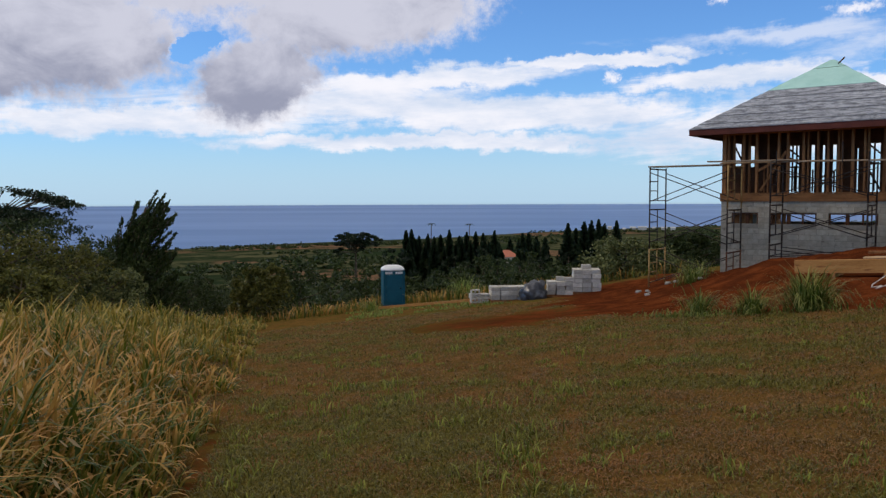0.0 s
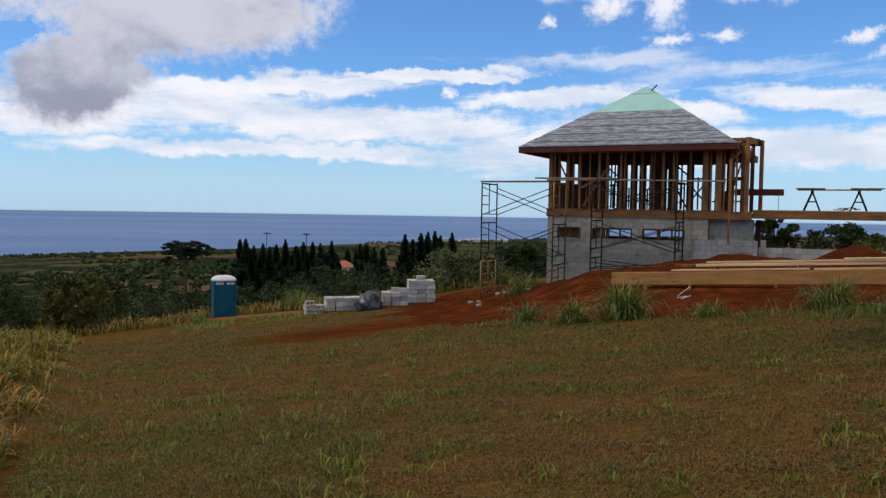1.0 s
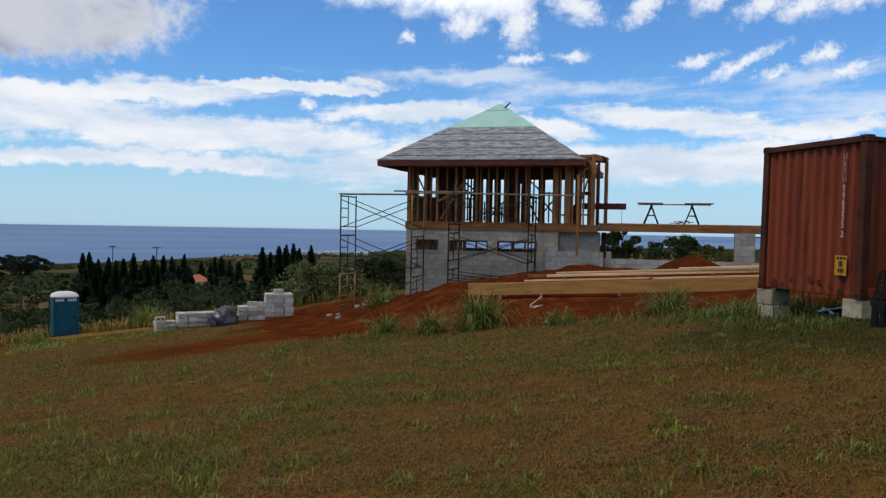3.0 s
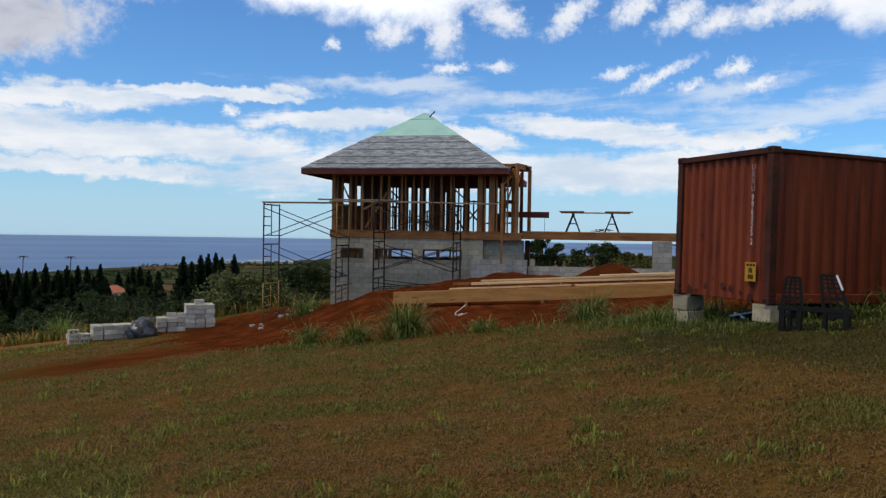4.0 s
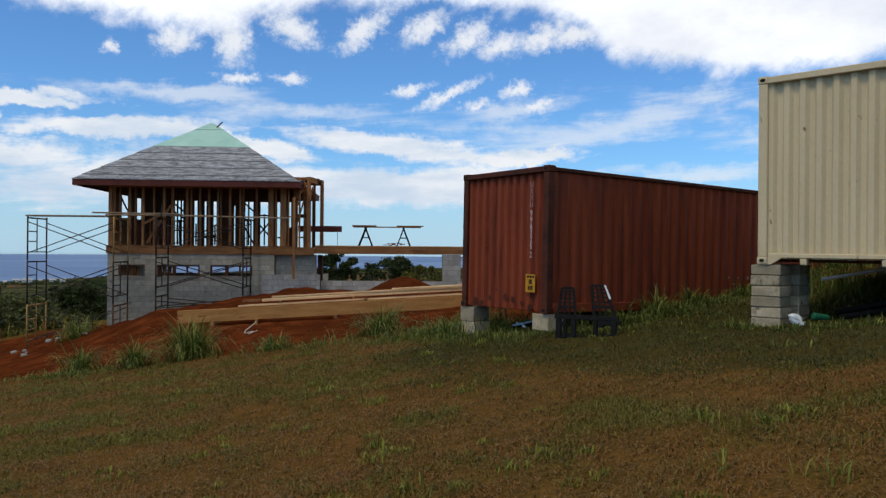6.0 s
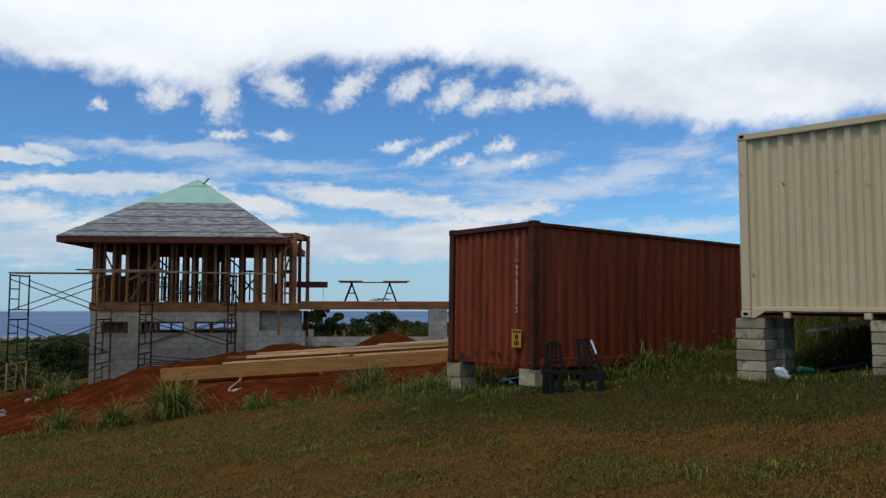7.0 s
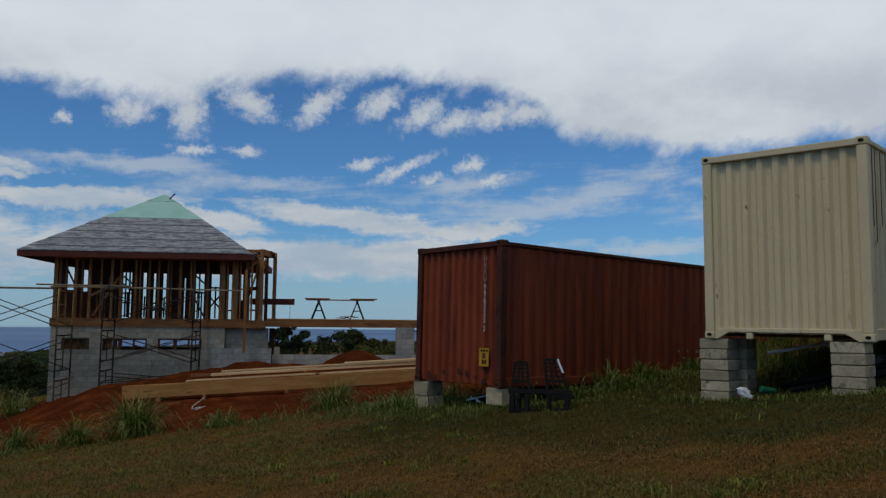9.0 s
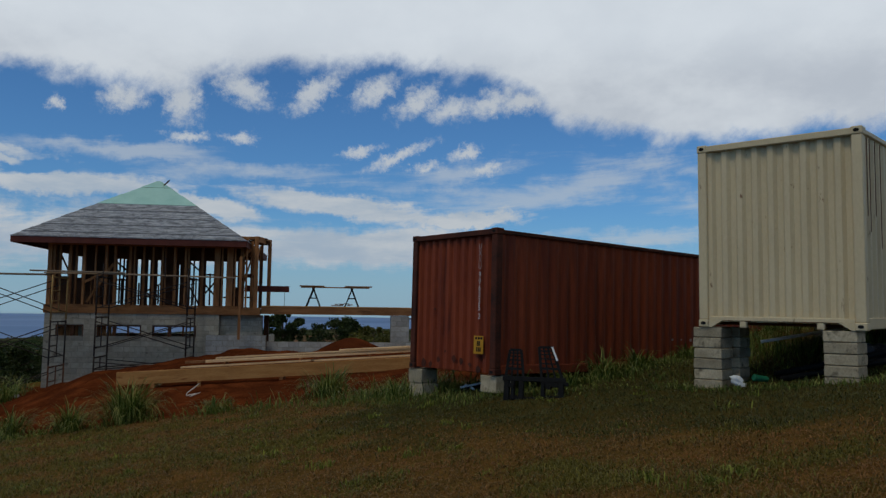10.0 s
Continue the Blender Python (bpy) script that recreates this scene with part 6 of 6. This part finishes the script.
plume_tree(-21.9, 44, 0.029, 7.4, 1.7, "wind-bent feathery tree, dark green, leaning at the top", LEAF, 1)
placed("tree", -30.0, 85, 0.016, 18, "spreading flat-topped tree with layered dark canopy", NEEDLE, 2, clumps=300, leaves=70, size=0.30, low=0.5, shape="flat")
for i, (az, r, sl, w, mt) in enumerate(((-29.2, 36, -0.030, 6.5, LEAF_OLIVE), (-26.4, 38, -0.040, 6.0, LEAF_OLIVE), (-24.0, 43, -0.052, 6.5, LEAF), (-31.5, 33, -0.045, 5.5, LEAF_OLIVE), (-27.5, 48, -0.02, 9.0, LEAF), (-23.2, 55, -0.040, 7.0, LEAF), (-17.8, 52, -0.095, 6.0, LEAF), (-16.0, 60, -0.088, 7.0, LEAF),
                                        (-28.0, 30, -0.082, 4.0, LEAF_OLIVE), (-22.6, 40, -0.082, 4.5, LEAF_SOFT))):
    placed("bush", az, r, sl, w, "dense olive-green bush beyond the tall grass" if mt is not LEAF else "dense dark green bush on the slope", mt, 20 + i, clumps=95, leaves=100, size=0.17, low=0.05, group="bushes on the slope")
placed("bush", -12.9, 44, -0.080, 3.9, "rounded olive-green bush at the pad's rim", LEAF_OLIVE, 40, clumps=90, leaves=110, size=0.2, low=0.05, group="bushes on the slope")
placed("bush", -10.2, 56, -0.083, 5.0, "dark green bush below the pad's rim", LEAF, 41, clumps=60, leaves=60, size=0.25, low=0.05, group="bushes on the slope")
for i, (az, r, sl, w) in enumerate(((-8.0, 70, -0.094, 9), (-5.0, 75, -0.10, 8), (-3.0, 62, -0.098, 5.5), (-0.5, 66, -0.105, 6), (2.2, 64, -0.106, 6), (4.5, 72, -0.092, 8), (7.5, 66, -0.098, 7), (9.5, 75, -0.082, 8), (6.0, 90, -0.082, 10), (4.0, 120, -0.074, 9), (5.6, 130, -0.071, 9), (3.0, 125, -0.072, 8), (1.0, 95, -0.088, 10), (-11.5, 80, -0.09, 8))):
    placed("tree", az, r, sl, w, "dark green broadleaf tree on the slope below", LEAF, 60 + i, clumps=70, leaves=55, size=0.34, low=0.05, group="slope trees")
placed("bush", 13.0, 44, -0.050, 5.4, "large grey-green flowering bush behind the block stack", LEAF_SOFT, 80, clumps=110, leaves=75, size=0.2, low=0.03, group="bushes by the house")
placed("bush", 15.4, 44, -0.072, 4.0, "grey-green bush behind the scaffold", LEAF_SOFT, 81, clumps=90, leaves=70, size=0.2, low=0.03, group="bushes by the house")
placed("tree", 17.3, 52, -0.040, 5.6, "round dark green tree behind the scaffold", LEAF, 82, clumps=130, leaves=110, size=0.22, low=0.05, group="trees by the house")
placed("tree", 34.4, 58, 0.001, 4.2, "dark feathery tree seen under the deck", LEAF, 83, clumps=130, leaves=90, size=0.22, low=0.1, group="trees by the house")
placed("tree", 38.2, 60, -0.006, 6.2, "dark spreading tree seen under the deck", LEAF, 84, clumps=130, leaves=90, size=0.22, low=0.1, group="trees by the house")
placed("bush", 40.8, 46, -0.018, 2.8, "bright green bush seen under the deck", LEAF_OLIVE, 85, clumps=50, leaves=60, size=0.18, low=0.05, group="bushes by the house")
placed("bush", 36.3, 62, -0.026, 3.0, "low green bush seen under the deck", LEAF_OLIVE, 86, clumps=50, leaves=50, size=0.2, low=0.05, group="bushes by the house")
placed("tree", -6.2, 230, -0.041, 14, "broad umbrella-shaped tree far down the slope", NEEDLE, 90, clumps=150, leaves=60, size=0.7, low=0.5, shape="flat")


def pine(az, r, top_slope, seed):
    """A narrow columnar pine with whorls of drooping branches."""
    x, y = at_az(az, r)
    base, top = height(x, y) - 0.5, 1.6 + top_slope * r
    rg = random.Random(seed)
    root = thing("pine_tree", pose(x, y, base), "tall narrow dark pine in a windbreak row", "tree", "pine windbreak")
    H = top - base
    bm = bmesh.new()
    tube(bm, (0, 0, 0), (0, 0, H * 0.97), 0.28, 0.04, 6)
    part("trunk", bm, BARK, root)
    v, f = [], []
    wide = H * rg.uniform(0.17, 0.23)
    k = 0.04
    while k < 1.0:
        rad = wide * (1.02 - k) ** 0.75 * rg.uniform(0.75, 1.1) + 0.12
        for i in range(18):
            a = rg.uniform(0, 6.28)
            z = H * k + rg.uniform(-0.3, 0.3)
            d = Vector((math.cos(a), math.sin(a), 0))
            s = (Vector((-d.y, d.x, 0)) * rg.uniform(-0.8, 0.8) + UP * rg.uniform(0.5, 1.0)).normalized() * rg.uniform(0.3, 0.55)
            o = len(v)
            e = rad * rg.uniform(0.7, 1.15)
            v += [Vector((0, 0, z - 0.1)) - s * 0.6, Vector((0, 0, z - 0.1)) + s * 0.6, d * e + s * 0.5 + Vector((0, 0, z - 0.1 + 0.25 * e)), d * e - s * 0.5 + Vector((0, 0, z - 0.25 + 0.25 * e)), d * e * 0.6 + Vector((0, 0, z - 0.65))]
            f += [(o, o + 1, o + 2, o + 3), (o, o + 1, o + 4)]
        k += 0.028
    part("crown", mesh_from("crown", v, f, NEEDLE), NEEDLE, root)


PINES = ((-2.58, -0.0401), (-2.19, -0.0393), (-1.65, -0.0476), (-1.03, -0.0448), (-0.57, -0.0489), (-0.1, -0.046), (0.52, -0.0404), (1.23, -0.0473), (1.78, -0.043), (2.42, -0.0429), (2.97, -0.0442), (3.77, -0.0413),
         (4.89, -0.0496), (5.78, -0.0437), (6.22, -0.0437), (6.79, -0.0478), (7.4, -0.0491), (9.0, -0.0317), (9.54, -0.0372), (10.14, -0.03), (10.63, -0.0284), (11.15, -0.0269), (11.53, -0.0325), (12.38, -0.0287))
for i, az in enumerate((3.85, 4.25, 5.5, 5.9)):
    pine(az, 150, -0.062 - 0.002 * i, 500 + i)
for i, (az, sl) in enumerate(PINES):
    pine(az, 205 + (i * 37) % 29, sl, 200 + i)
for i in range(16):
    pine(-2.4 + i * 0.66 + rng.uniform(-.2, .2), 190 + (i * 23) % 24, -0.052 - rng.uniform(0, 0.012), 300 + i)

for i in range(16):
    az = -3.2 + i * 1.02
    placed("tree", az, 186 + (i * 31) % 34, -0.062 - 0.008 * ((i * 7) % 3), 9.5, "dark rounded tree between the pines", LEAF if i % 2 else NEEDLE, 400 + i, clumps=42, leaves=44, size=0.75, low=0.05, group="windbreak trees")

# far house among the trees
x, y = at_az(4.6, 168)
fh = thing("far_house", pose(x, y, -10.6, 0, 0, 20) @ Matrix.Scale(0.72, 4), "distant house with a salmon tiled roof among trees", "house")
bm = bmesh.new()
box(bm, -3.0, 3.0, -2.2, 2.2, -4, 0)
part("wall", bm, material("cream_wall", (0.4, 0.34, 0.28), (0.48, 0.42, 0.35), 2, 0.9, 0.1), fh)
bm = bmesh.new()
c = [bm.verts.new(p) for p in ((-3.4, -2.6, 0), (3.4, -2.6, 0), (3.4, 2.6, 0), (-3.4, 2.6, 0))]
t = [bm.verts.new(p) for p in ((-0.6, 0, 1.9), (0.9, 0, 1.9))]
for q in ((c[0], c[1], t[1], t[0]), (c[1], c[2], t[1]), (c[2], c[3], t[0], t[1]), (c[3], c[0], t[0]), (c[3], c[2], c[1], c[0])): bm.faces.new(q)
part("roof", bm, ROOF_TILE, fh)
for xx in (-1.6, 1.4):
    bm = bmesh.new()
    box(bm, xx - 0.5, xx + 0.5, -2.24, -2.19, -1.6, -0.5)
    part("window", bm, BLACK, fh)

# the wooded plain down to the sea
cs = []
wood = random.Random(77)
while len(cs) < 2600:
    a = wood.uniform(-34, 48)
    coast = float(np.interp(a, *COAST))
    r = 75 + (coast * 0.96 - 75) * wood.random() ** 1.1
    x, y = at_az(a, r)
    if noise.noise((x * 0.011, y * 0.011, 2.0)) + 0.4 * noise.noise((x * 0.04, y * 0.04, 7.0)) < (-0.10 if r < 260 else 0.14): continue
    e = wood.uniform(1.0, 2.4) * (1 + r / 900)
    cs.append((x, y, height(x, y) + e * (0.5 if r < 260 else 0.15), e))
v, f = leaf_cloud([c for c in cs if c[1] < 260], 46, 0.85, wood, 0.6)
tagged(new("far_woods", mesh_from("far_woods", v, f, LEAF)), "dark green scrub and woods on the plain below", "woods", kind="stuff")
v, f = leaf_cloud([c for c in cs if c[1] >= 260], 26, 2.0, wood, 0.6, squash=0.5)
tagged(new("far_woods", mesh_from("far_woods", v, f, LEAF)), "distant dark green woods near the coast", "woods", kind="stuff")

# two far palms and pale buildings by the coast
for az, r, sl in ((-0.86, 236, -0.0325), (1.89, 238, -0.0330)):
    x, y = at_az(az, r)
    base, top = height(x, y), 1.6 + sl * r
    palm = thing("palm_tree", pose(x, y, base), "tall thin palm rising above the pines", "tree", "far palms")
    bm = bmesh.new()
    tube(bm, (0, 0, -0.5), (0.4, 0, top - base), 0.2, 0.12, 6)
    part("trunk", bm, BARK, palm)
    v, f = [], []
    for i in range(18):
        a = i * 0.7
        d, s2 = Vector((math.cos(a), math.sin(a), 0)), Vector((-math.sin(a), math.cos(a), 0)) * 0.22
        c = Vector((0.4, 0, top - base))
        o = len(v)
        v += [c - s2 * 0.3, c + s2 * 0.3, c + d * 0.9 + s2 + UP * 0.35, c + d * 0.9 - s2 + UP * 0.35, c + d * 1.8 - UP * 0.3]
        f += [(o, o + 1, o + 2, o + 3), (o + 3, o + 2, o + 4)]
    part("crown", mesh_from("crown", v, f, NEEDLE), NEEDLE, palm)
PALE = material("pale_far_wall", (0.42, 0.41, 0.39), (0.55, 0.53, 0.5), 0.2, 0.9, 0.0)
for i, az in enumerate((12.9, 13.5, 14.0, 14.3, 14.9, 15.6, 16.2, 11.9)):
    x, y = at_az(az, 860 + (i * 41) % 60)
    b = thing("far_building", pose(x, y, height(x, y), 0, 0, -az), "small pale distant building near the coast", "building", "coastal buildings")
    bm = bmesh.new()
    w, h = 1.6 + 0.5 * ((i * 3) % 4), 1.6 + 0.5 * ((i * 5) % 4)
    box(bm, -w, w, -3, 3, -2, h)
    part("wall", bm, PALE, b)
    bm = bmesh.new()
    q = [bm.verts.new(p) for p in ((-w - .3, -3.3, h), (w + .3, -3.3, h), (w + .3, 3.3, h), (-w - .3, 3.3, h), (-w - .3, 0, h + 1.1), (w + .3, 0, h + 1.1))]
    for e in ((0, 1, 5, 4), (1, 2, 5), (2, 3, 4, 5), (3, 0, 4), (3, 2, 1, 0)): bm.faces.new([q[j] for j in e])
    part("roof", bm, PALE, b)
